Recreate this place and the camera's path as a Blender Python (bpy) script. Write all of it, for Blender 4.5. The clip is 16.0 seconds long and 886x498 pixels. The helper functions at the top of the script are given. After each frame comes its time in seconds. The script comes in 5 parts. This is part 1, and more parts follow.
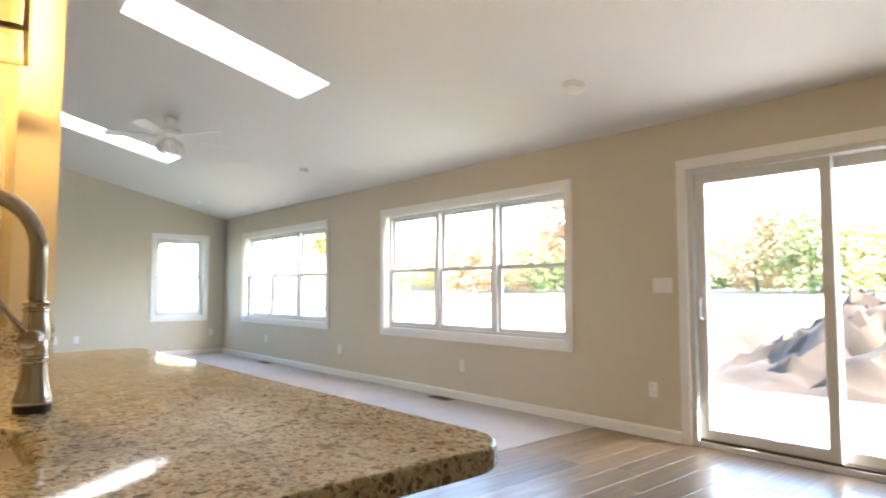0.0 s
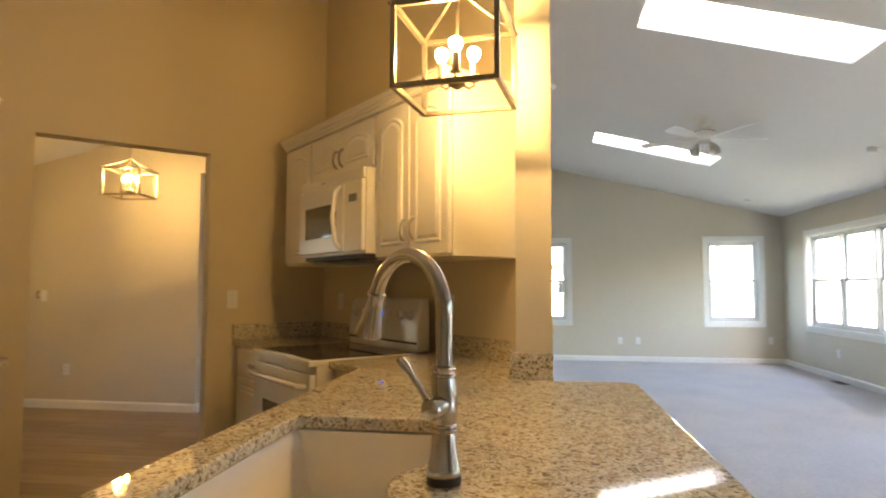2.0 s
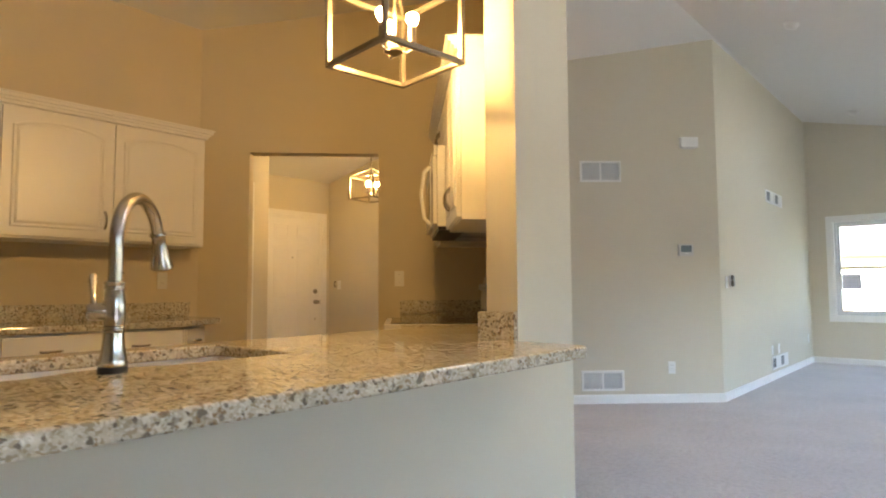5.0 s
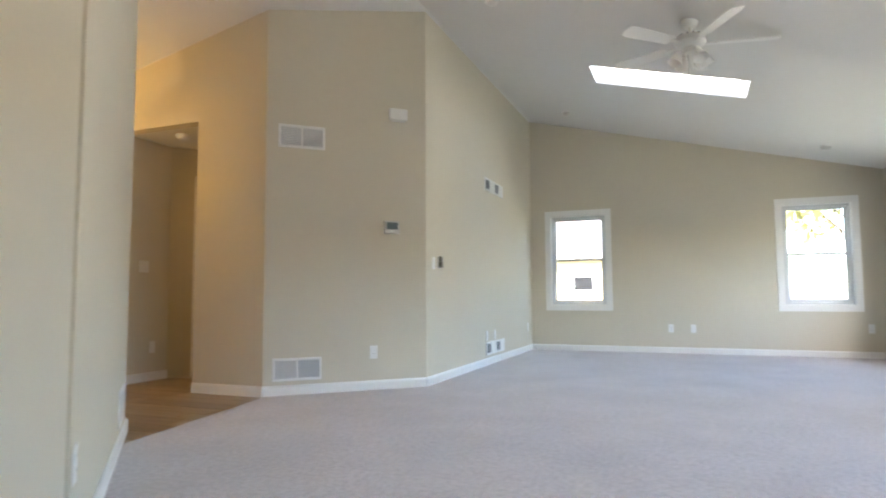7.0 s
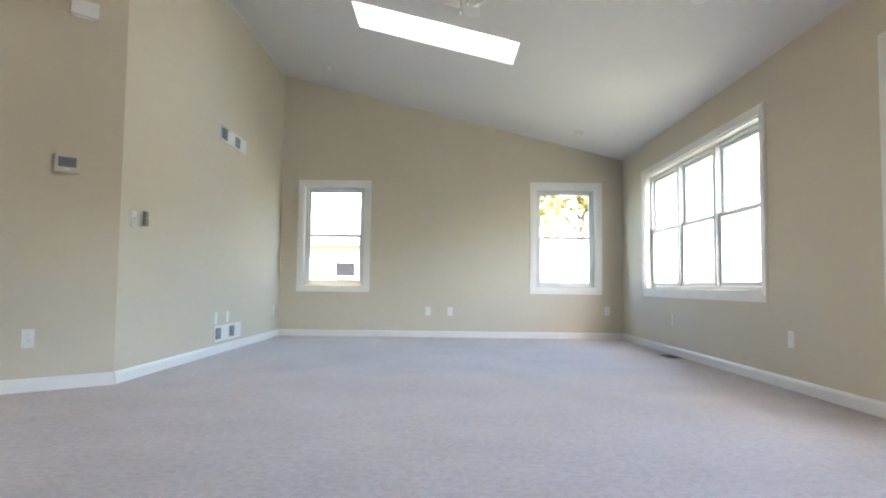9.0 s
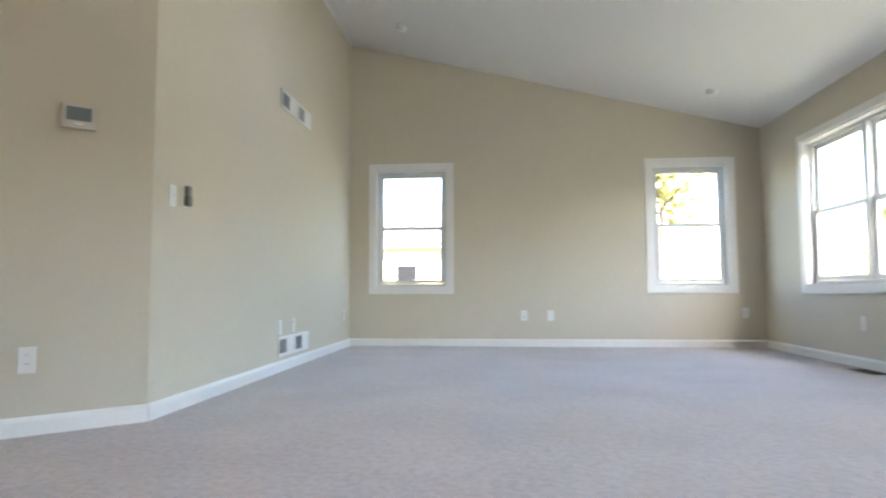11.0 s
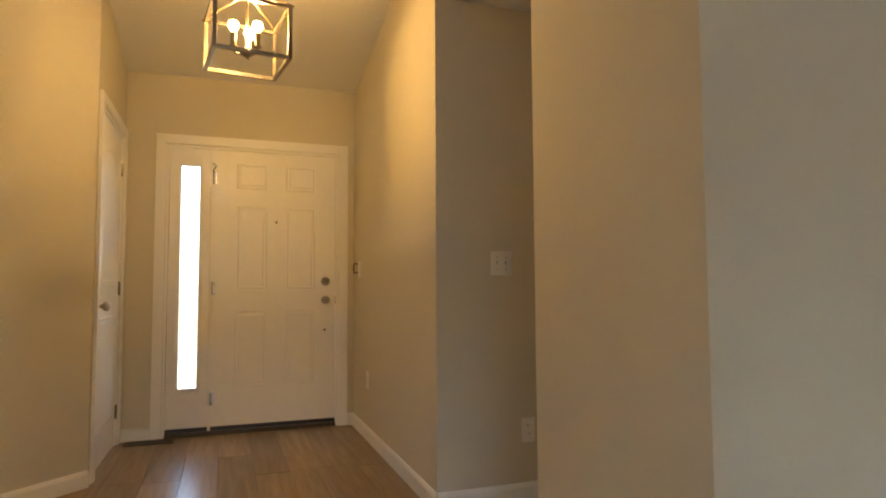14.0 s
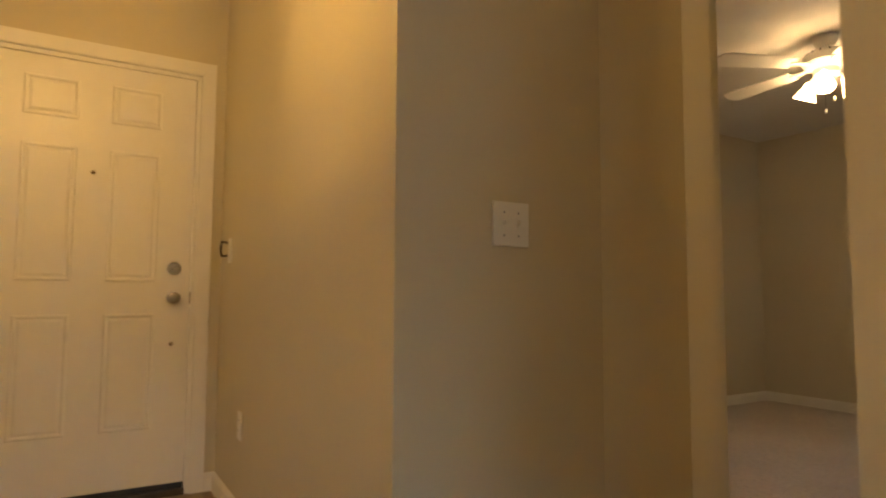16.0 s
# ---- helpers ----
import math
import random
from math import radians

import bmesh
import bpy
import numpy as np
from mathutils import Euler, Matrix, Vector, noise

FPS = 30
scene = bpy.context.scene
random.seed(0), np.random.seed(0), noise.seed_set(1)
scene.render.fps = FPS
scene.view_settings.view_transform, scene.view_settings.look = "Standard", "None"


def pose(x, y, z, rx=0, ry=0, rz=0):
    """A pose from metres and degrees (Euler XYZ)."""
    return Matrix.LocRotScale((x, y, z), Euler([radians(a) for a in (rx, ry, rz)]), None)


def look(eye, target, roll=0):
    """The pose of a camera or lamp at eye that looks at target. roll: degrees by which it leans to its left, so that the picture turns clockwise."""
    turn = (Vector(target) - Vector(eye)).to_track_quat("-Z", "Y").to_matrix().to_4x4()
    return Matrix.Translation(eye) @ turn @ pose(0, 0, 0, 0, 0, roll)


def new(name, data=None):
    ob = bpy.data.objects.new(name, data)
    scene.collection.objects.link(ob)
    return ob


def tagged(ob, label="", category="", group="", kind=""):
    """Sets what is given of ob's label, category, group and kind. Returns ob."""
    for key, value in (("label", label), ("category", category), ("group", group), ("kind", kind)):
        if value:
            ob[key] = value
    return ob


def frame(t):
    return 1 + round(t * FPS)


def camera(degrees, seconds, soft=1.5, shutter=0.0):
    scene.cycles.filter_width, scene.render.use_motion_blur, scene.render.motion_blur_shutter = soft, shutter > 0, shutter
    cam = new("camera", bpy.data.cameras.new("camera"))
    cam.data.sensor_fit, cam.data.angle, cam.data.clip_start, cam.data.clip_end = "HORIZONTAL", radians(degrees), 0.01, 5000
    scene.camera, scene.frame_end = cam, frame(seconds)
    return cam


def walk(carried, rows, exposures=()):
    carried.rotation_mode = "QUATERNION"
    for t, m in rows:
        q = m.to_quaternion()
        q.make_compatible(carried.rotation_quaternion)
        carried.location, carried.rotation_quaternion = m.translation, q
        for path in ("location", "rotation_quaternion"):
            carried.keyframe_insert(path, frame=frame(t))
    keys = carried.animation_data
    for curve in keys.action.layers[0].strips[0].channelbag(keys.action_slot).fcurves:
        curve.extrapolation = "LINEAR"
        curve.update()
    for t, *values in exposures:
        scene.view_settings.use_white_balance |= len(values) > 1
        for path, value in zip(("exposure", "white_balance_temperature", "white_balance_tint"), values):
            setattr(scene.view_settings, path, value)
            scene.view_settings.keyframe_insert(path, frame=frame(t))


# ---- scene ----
cam = camera(71.3, 16.0, soft=2.0, shutter=0.25)
PATH = [
    (0, (1.026, 0.194, 1.137), (2.333, 1.703, 1.27), 0.0),
    (0.5, (1.092, 0.212, 1.157), (2.036, 1.97, 1.287), 0.0),
    (1, (1.15, 0.332, 1.197), (1.654, 2.263, 1.336), -0.3),
    (1.5, (1.236, 0.411, 1.24), (1.335, 2.405, 1.36), -0.2),
    (2, (1.375, 0.468, 1.258), (1.078, 2.442, 1.381), 0.1),
    (2.5, (1.52, 0.491, 1.286), (0.858, 2.374, 1.404), -0.3),
    (3, (1.743, 0.543, 1.316), (0.783, 2.294, 1.431), -0.3),
    (5.3, (2.777, 1.098, 1.075), (1.463, 2.601, 1.199), -0.4),
    (5.5, (2.826, 1.166, 1.068), (1.515, 2.671, 1.183), -0.6),
    (6, (2.895, 1.427, 0.99), (1.687, 3.016, 1.118), -0.3),
    (6.5, (2.944, 1.719, 0.883), (1.968, 3.459, 1.016), -0.3),
    (7, (3.046, 1.999, 0.837), (2.31, 3.853, 0.987), -0.3),
    (7.5, (3.078, 2.223, 0.827), (2.573, 4.154, 0.948), 0.0),
    (8, (3.026, 2.48, 0.747), (2.779, 4.461, 0.872), -0.1),
    (8.2, (3.046, 2.585, 0.743), (2.867, 4.574, 0.855), 0.2),
    (10.3, (2.781, 3.905, 0.606), (2.851, 5.899, 0.739), 0.1),
    (10.5, (2.713, 4.026, 0.612), (2.782, 6.02, 0.743), 0.1),
    (11, (2.502, 4.347, 0.639), (2.325, 6.335, 0.773), -0.2),
    (11.5, (2.273, 4.64, 0.645), (1.585, 6.513, 0.787), -0.6),
    (12, (1.905, 4.847, 0.7), (0.682, 6.422, 0.854), -1.2),
    (12.5, (1.676, 5.11, 0.783), (0.064, 6.287, 0.906), -0.4),
    (13, (1.418, 5.247, 0.857), (-0.386, 6.1, 0.986), -0.1),
    (13.5, (1.074, 5.293, 0.938), (-0.8, 5.978, 1.067), -0.3),
    (14, (0.728, 5.358, 1.024), (-1.154, 6.023, 1.149), -0.3),
    (14.5, (0.379, 5.43, 1.025), (-1.505, 6.089, 1.15), -0.0),
    (15, (-0.009, 5.472, 1.026), (-1.893, 6.132, 1.148), -0.5),
    (15.5, (-0.357, 5.541, 1.005), (-2.191, 6.328, 1.13), -0.3),
    (16, (-0.727, 5.654, 0.957), (-2.439, 6.679, 1.105), 0.3),
]
EXPOSURES = [(0, 4.2, 6500, 10), (1.5, 4.02, 6500, 10), (3, 4.03, 6500, 10), (5.5, 4.14, 6350, 10), (8, 3.97, 6550, 10), (11, 3.97, 6550, 10), (12.5, 3.82, 6450, 10), (14, 3.64, 7050, 10), (15, 3.62, 7550, 10), (16, 3.68, 8100, 10)]
walk(cam, [(t, look(eye, target, roll)) for t, eye, target, roll in PATH], EXPOSURES)

# ---- world and sun ----
SUN_EL = 40.0
world = bpy.data.worlds.new("world")
scene.world = world
world.use_nodes = True
wn, wl = world.node_tree.nodes, world.node_tree.links
sky = wn.new("ShaderNodeTexSky")
sky.sky_type = "NISHITA"
sky.sun_disc = False
sky.sun_elevation = radians(SUN_EL)
sky.sun_rotation = radians(165)
sky.dust_density = 1.0
wn["Background"].inputs["Strength"].default_value = 0.15
wl.new(sky.outputs[0], wn["Background"].inputs["Color"])
sun_data = bpy.data.lights.new("sun", "SUN")
sun_data.energy, sun_data.angle, sun_data.color = 4.2, radians(0.5), (1.0, 0.95, 0.87)
sun = new("sun", sun_data)
sun.matrix_world = look((0, 0, 30), (-1.9, 13.5, 18.2))


# ---- materials ----
def material(name, color, rough=0.5, metal=0.0, second=None, scale=8.0, bump=0.0, bump_scale=120.0, spread=0.35, spec=0.5, coat=0.0, detail=4.0):
    """A painted or plain surface: base colour varied at a large and a small scale, roughness varied, fine relief."""
    m = bpy.data.materials.new(name)
    m.use_nodes = True
    n, l = m.node_tree.nodes, m.node_tree.links
    b = n["Principled BSDF"]
    b.inputs["Metallic"].default_value, b.inputs["Specular IOR Level"].default_value = metal, spec
    b.inputs["Coat Weight"].default_value = coat
    b.inputs["Coat Roughness"].default_value = 0.05
    co = n.new("ShaderNodeTexCoord")
    second = second or tuple(c * (1 - 0.10 * spread / 0.35) for c in color)
    big, small = n.new("ShaderNodeTexNoise"), n.new("ShaderNodeTexNoise")
    big.inputs["Scale"].default_value, small.inputs["Scale"].default_value = scale * 0.2, scale * 3
    big.inputs["Detail"].default_value = small.inputs["Detail"].default_value = detail
    for t in (big, small):
        l.new(co.outputs["Object"], t.inputs["Vector"])
    mixf = n.new("ShaderNodeMath")
    mixf.operation = "MULTIPLY_ADD"
    mixf.inputs[1].default_value, mixf.inputs[2].default_value = 0.5, 0.0
    l.new(big.outputs[0], mixf.inputs[0])
    add = n.new("ShaderNodeMath")
    add.operation = "MULTIPLY_ADD"
    add.inputs[1].default_value = 0.5
    l.new(small.outputs[0], add.inputs[0])
    l.new(mixf.outputs[0], add.inputs[2])
    ramp = n.new("ShaderNodeMix")
    ramp.data_type = "RGBA"
    ramp.inputs["A"].default_value, ramp.inputs["B"].default_value = (*color, 1), (*second, 1)
    l.new(add.outputs[0], ramp.inputs["Factor"])
    l.new(ramp.outputs["Result"], b.inputs["Base Color"])
    rr = n.new("ShaderNodeMapRange")
    rr.inputs["To Min"].default_value, rr.inputs["To Max"].default_value = rough * 0.85, min(1, rough * 1.15)
    l.new(big.outputs[0], rr.inputs["Value"])
    l.new(rr.outputs[0], b.inputs["Roughness"])
    if bump:
        tex = n.new("ShaderNodeTexNoise")
        tex.inputs["Scale"].default_value, tex.inputs["Detail"].default_value = bump_scale, 3
        l.new(co.outputs["Object"], tex.inputs["Vector"])
        bp = n.new("ShaderNodeBump")
        bp.inputs["Strength"].default_value, bp.inputs["Distance"].default_value = bump, 0.004
        l.new(tex.outputs[0], bp.inputs["Height"])
        l.new(bp.outputs[0], b.inputs["Normal"])
    return m


def granite_material():
    """Polished beige granite: cloudy ground, irregular grains of brown, rust, grey and cream."""
    m = bpy.data.materials.new("granite")
    m.use_nodes = True
    n, l = m.node_tree.nodes, m.node_tree.links
    b = n["Principled BSDF"]
    b.inputs["Roughness"].default_value = 0.045
    b.inputs["Specular IOR Level"].default_value = 0.32
    co = n.new("ShaderNodeTexCoord")
    warp = n.new("ShaderNodeTexNoise")
    warp.inputs["Scale"].default_value, warp.inputs["Detail"].default_value = 95, 3
    l.new(co.outputs["Object"], warp.inputs["Vector"])
    bend = n.new("ShaderNodeVectorMath")
    bend.operation = "MULTIPLY_ADD"
    bend.inputs[1].default_value = (0.009, 0.009, 0.009)
    l.new(warp.outputs["Color"], bend.inputs[0])
    l.new(co.outputs["Object"], bend.inputs[2])
    cloud = n.new("ShaderNodeTexNoise")
    cloud.inputs["Scale"].default_value, cloud.inputs["Detail"].default_value = 30, 6
    l.new(co.outputs["Object"], cloud.inputs["Vector"])
    ground = n.new("ShaderNodeValToRGB")
    ground.color_ramp.elements[0].position, ground.color_ramp.elements[0].color = 0.3, (0.41, 0.36, 0.26, 1)
    ground.color_ramp.elements[1].position, ground.color_ramp.elements[1].color = 0.68, (0.67, 0.62, 0.50, 1)
    l.new(cloud.outputs[0], ground.inputs[0])
    last = ground.outputs[0]
    for scale, channel, cut, tone in ((230, 2, 0.72, (0.68, 0.64, 0.54)), (200, 1, 0.78, (0.38, 0.315, 0.21)), (140, 1, 0.93, (0.30, 0.21, 0.12)), (150, 0, 0.90, (0.17, 0.14, 0.105)), (85, 0, 0.945, (0.21, 0.18, 0.14))):
        cell, split, step, mix = n.new("ShaderNodeTexVoronoi"), n.new("ShaderNodeSeparateColor"), n.new("ShaderNodeMapRange"), n.new("ShaderNodeMix")
        cell.inputs["Scale"].default_value = scale
        l.new(bend.outputs[0], cell.inputs["Vector"])
        l.new(cell.outputs["Color"], split.inputs[0])
        step.inputs["From Min"].default_value, step.inputs["From Max"].default_value = cut, cut + 0.03
        l.new(split.outputs[channel], step.inputs["Value"])
        mix.data_type = "RGBA"
        mix.inputs["B"].default_value = (*tone, 1)
        l.new(step.outputs[0], mix.inputs["Factor"])
        l.new(last, mix.inputs["A"])
        last = mix.outputs["Result"]
    l.new(last, b.inputs["Base Color"])
    return m


def carpet_material():
    m = bpy.data.materials.new("carpet")
    m.use_nodes = True
    n, l = m.node_tree.nodes, m.node_tree.links
    b = n["Principled BSDF"]
    b.inputs["Roughness"].default_value, b.inputs["Specular IOR Level"].default_value = 0.95, 0.1
    b.inputs["Sheen Weight"].default_value = 0.25
    co = n.new("ShaderNodeTexCoord")
    tuft, patch, mark = (n.new("ShaderNodeTexNoise") for _ in range(3))
    tuft.inputs["Scale"].default_value, tuft.inputs["Detail"].default_value = 260, 4
    patch.inputs["Scale"].default_value, patch.inputs["Detail"].default_value = 1.6, 5
    mark.inputs["Scale"].default_value, mark.inputs["Detail"].default_value = 34, 6
    for t in (tuft, patch, mark):
        l.new(co.outputs["Object"], t.inputs["Vector"])
    mixes = []
    for low, high, tex in (((0.40, 0.357, 0.335), (0.63, 0.577, 0.548), tuft), ((0.88, 0.88, 0.88), (1, 1, 1), patch), ((0.84, 0.835, 0.83), (1.04, 1.04, 1.04), mark)):
        r = n.new("ShaderNodeValToRGB")
        r.color_ramp.elements[0].position, r.color_ramp.elements[1].position = 0.32, 0.62
        r.color_ramp.elements[0].color, r.color_ramp.elements[1].color = (*low, 1), (*high, 1)
        l.new(tex.outputs[0], r.inputs[0])
        mixes.append(r.outputs[0])
    out = mixes[0]
    for other in mixes[1:]:
        mx = n.new("ShaderNodeMix")
        mx.data_type, mx.blend_type = "RGBA", "MULTIPLY"
        mx.inputs["Factor"].default_value = 1.0
        l.new(out, mx.inputs["A"])
        l.new(other, mx.inputs["B"])
        out = mx.outputs["Result"]
    l.new(out, b.inputs["Base Color"])
    addh = n.new("ShaderNodeMath")
    addh.operation = "ADD"
    l.new(tuft.outputs[0], addh.inputs[0])
    l.new(mark.outputs[0], addh.inputs[1])
    bp = n.new("ShaderNodeBump")
    bp.inputs["Strength"].default_value, bp.inputs["Distance"].default_value = 0.45, 0.006
    l.new(addh.outputs[0], bp.inputs["Height"])
    l.new(bp.outputs[0], b.inputs["Normal"])
    return m


def wood_material():
    m = bpy.data.materials.new("oak_floor")
    m.use_nodes = True
    n, l = m.node_tree.nodes, m.node_tree.links
    b = n["Principled BSDF"]
    b.inputs["Roughness"].default_value = 0.36
    b.inputs["Coat Weight"].default_value, b.inputs["Coat Roughness"].default_value = 0.25, 0.2
    co, info = n.new("ShaderNodeTexCoord"), n.new("ShaderNodeObjectInfo")
    shift = n.new("ShaderNodeVectorMath")
    shift.operation = "MULTIPLY_ADD"
    comb = n.new("ShaderNodeCombineXYZ")
    for k in ("X", "Y", "Z"):
        l.new(info.outputs["Random"], comb.inputs[k])
    shift.inputs[1].default_value = (37, 91, 13)
    l.new(comb.outputs[0], shift.inputs[0])
    l.new(co.outputs["Object"], shift.inputs[2])
    mp = n.new("ShaderNodeMapping")
    mp.inputs["Scale"].default_value = (1.6, 22, 22)
    l.new(shift.outputs[0], mp.inputs["Vector"])
    g1 = n.new("ShaderNodeTexNoise")
    g1.inputs["Scale"].default_value, g1.inputs["Detail"].default_value, g1.inputs["Distortion"].default_value = 1.3, 5, 0.8
    l.new(mp.outputs[0], g1.inputs["Vector"])
    r = n.new("ShaderNodeValToRGB")
    r.color_ramp.elements[0].position, r.color_ramp.elements[0].color = 0.3, (0.19, 0.127, 0.070, 1)
    r.color_ramp.elements[1].position, r.color_ramp.elements[1].color = 0.7, (0.325, 0.224, 0.131, 1)
    l.new(g1.outputs[0], r.inputs[0])
    hsv = n.new("ShaderNodeHueSaturation")
    vr = n.new("ShaderNodeMapRange")
    vr.inputs["To Min"].default_value, vr.inputs["To Max"].default_value = 0.75, 1.22
    l.new(info.outputs["Random"], vr.inputs["Value"])
    l.new(vr.outputs[0], hsv.inputs["Value"])
    l.new(r.outputs[0], hsv.inputs["Color"])
    l.new(hsv.outputs[0], b.inputs["Base Color"])
    bp = n.new("ShaderNodeBump")
    bp.inputs["Strength"].default_value, bp.inputs["Distance"].default_value = 0.15, 0.002
    l.new(g1.outputs[0], bp.inputs["Height"])
    l.new(bp.outputs[0], b.inputs["Normal"])
    return m


def glass_material(name, tint=(1, 1, 1), rough=0.0):
    m = bpy.data.materials.new(name)
    m.use_nodes = True
    n, l = m.node_tree.nodes, m.node_tree.links
    n.remove(n["Principled BSDF"])
    t, g = n.new("ShaderNodeBsdfTransparent"), n.new("ShaderNodeBsdfGlossy")
    t.inputs["Color"].default_value = (*tint, 1)
    g.inputs["Roughness"].default_value = rough
    lw = n.new("ShaderNodeLayerWeight")
    pw = n.new("ShaderNodeMath")
    pw.operation = "POWER"
    pw.inputs[1].default_value = 4.0
    l.new(lw.outputs["Facing"], pw.inputs[0])
    fres = n.new("ShaderNodeMath")
    fres.operation = "MULTIPLY_ADD"
    fres.inputs[1].default_value, fres.inputs[2].default_value = 0.5, 0.025
    l.new(pw.outputs[0], fres.inputs[0])
    mx = n.new("ShaderNodeMixShader")
    l.new(fres.outputs[0], mx.inputs[0])
    l.new(t.outputs[0], mx.inputs[1])
    l.new(g.outputs[0], mx.inputs[2])
    l.new(mx.outputs[0], n["Material Output"].inputs["Surface"])
    return m


def glow(name, color, strength):
    m = bpy.data.materials.new(name)
    m.use_nodes = True
    b = m.node_tree.nodes["Principled BSDF"]
    b.inputs["Base Color"].default_value = (*color, 1)
    b.inputs["Emission Color"].default_value = (*color, 1)
    b.inputs["Emission Strength"].default_value = strength
    return m


PAINT = material("beige_wall_paint", (0.61, 0.56, 0.445), 0.75, second=(0.58, 0.53, 0.418), scale=3, bump=0.12, bump_scale=160)
# warmer, more saturated variant of PAINT for the wall faces towards the kitchen
TAN = material("warm_tan_wall", (0.64, 0.55, 0.385), 0.75, second=(0.61, 0.52, 0.362), scale=3, bump=0.12, bump_scale=160)
KNOB = material("pale_grey_knob", (0.60, 0.58, 0.54), 0.35, scale=15)
CEILING = material("white_ceiling_paint", (0.74, 0.73, 0.71), 0.9, second=(0.70, 0.69, 0.67), scale=3, bump=0.15, bump_scale=140)
TRIM = material("white_trim_paint", (0.82, 0.81, 0.78), 0.35, scale=5, bump=0.03)
CABINET = material("white_cabinet_paint", (0.80, 0.765, 0.69), 0.33, second=(0.76, 0.725, 0.65), scale=6, bump=0.03)
VINYL = material("white_vinyl", (0.64, 0.645, 0.64), 0.4, scale=6)
PLASTIC = material("white_plastic", (0.80, 0.79, 0.76), 0.35, scale=20)
ENAMEL = material("white_enamel", (0.82, 0.80, 0.75), 0.18, scale=10)
GRANITE, CARPET, WOOD = granite_material(), carpet_material(), wood_material()
NICKEL = material("brushed_nickel", (0.58, 0.56, 0.53), 0.17, metal=1.0, second=(0.46, 0.44, 0.42), scale=30, bump=0.03, bump_scale=400)
LANTERN = material("aged_silver_metal", (0.34, 0.30, 0.24), 0.40, metal=0.9, second=(0.21, 0.18, 0.14), scale=25, bump=0.1)
BLACK = material("black_rubber", (0.02, 0.02, 0.022), 0.45, scale=20)
DARKGLASS = material("black_ceramic_glass", (0.012, 0.012, 0.014), 0.06, scale=20)
DARK = material("dark_void", (0.03, 0.03, 0.033), 0.7, scale=10)
GREY = material("grey_plastic", (0.36, 0.37, 0.38), 0.4, scale=12)
SCREEN = material("grey_screen", (0.16, 0.19, 0.20), 0.25, scale=12)
PEWTER_GREY = material("brownish_grey_plastic", (0.15, 0.135, 0.115), 0.35, scale=18)
SINK = material("white_composite", (0.84, 0.80, 0.74), 0.25, scale=8)
PEWTER = material("aged_pewter", (0.36, 0.33, 0.29), 0.3, metal=1.0, second=(0.26, 0.235, 0.20), scale=40)
BRONZE = material("dark_bronze", (0.09, 0.065, 0.045), 0.4, metal=0.7, scale=20)
GLASS = glass_material("window_glass")
SHADE = material("frosted_white_glass", (0.86, 0.85, 0.82), 0.3, scale=12)
BULB = glow("lit_bulb", (1.0, 0.595, 0.195), 64.0)
FOYER_BULB = glow("lit_foyer_bulb", (1.0, 0.595, 0.195), 50.0)
SHADE_LIT = glow("lit_frosted_shade", (1.0, 0.68, 0.37), 2.7)
DISPLAY = glow("blue_clock_display", (0.05, 0.12, 1.0), 0.35)


# ---- mesh helpers ----
def part(name, bm, mat, parent=None, label="", smooth=False):
    me = bpy.data.meshes.new(name)
    bmesh.ops.recalc_face_normals(bm, faces=bm.faces)
    bm.to_mesh(me)
    bm.free()
    me.materials.append(mat)
    if smooth:
        for p in me.polygons:
            p.use_smooth = True
        me.set_sharp_from_angle(angle=radians(40))
    ob = new(name, me)
    if parent:
        ob.parent = parent
    if label:
        ob["label"] = label
    return ob


def thing(name, m, label, category, group="", kind=""):
    ob = new(name)
    ob.matrix_world = m
    ob.empty_display_size = 0.1
    return tagged(ob, label, category, group, kind)


def box(x0, x1, y0, y1, z0, z1, bevel=0.0, bm=None, seg=2):
    bm = bm or bmesh.new()
    made = bmesh.ops.create_cube(bm, size=1.0, matrix=Matrix.Translation(((x0 + x1) / 2, (y0 + y1) / 2, (z0 + z1) / 2)) @ Matrix.Diagonal((abs(x1 - x0), abs(y1 - y0), abs(z1 - z0), 1)))
    if bevel:
        edges = list({e for v in made["verts"] for e in v.link_edges})
        bmesh.ops.bevel(bm, geom=edges, offset=bevel, segments=seg, affect="EDGES", profile=0.7)
    return bm


def lathe(profile, n=24, bm=None, m=Matrix()):
    """A body of revolution about z from (radius, z) pairs, closed at both ends."""
    bm = bm or bmesh.new()
    rings = []
    for r, z in profile:
        rings.append([bm.verts.new(m @ Vector((r * math.cos(a), r * math.sin(a), z))) for a in (2 * math.pi * k / n for k in range(n))])
    for a, b in zip(rings, rings[1:]):
        for k in range(n):
            bm.faces.new((a[k], a[(k + 1) % n], b[(k + 1) % n], b[k]))
    bm.faces.new(rings[0][::-1])
    bm.faces.new(rings[-1])
    return bm


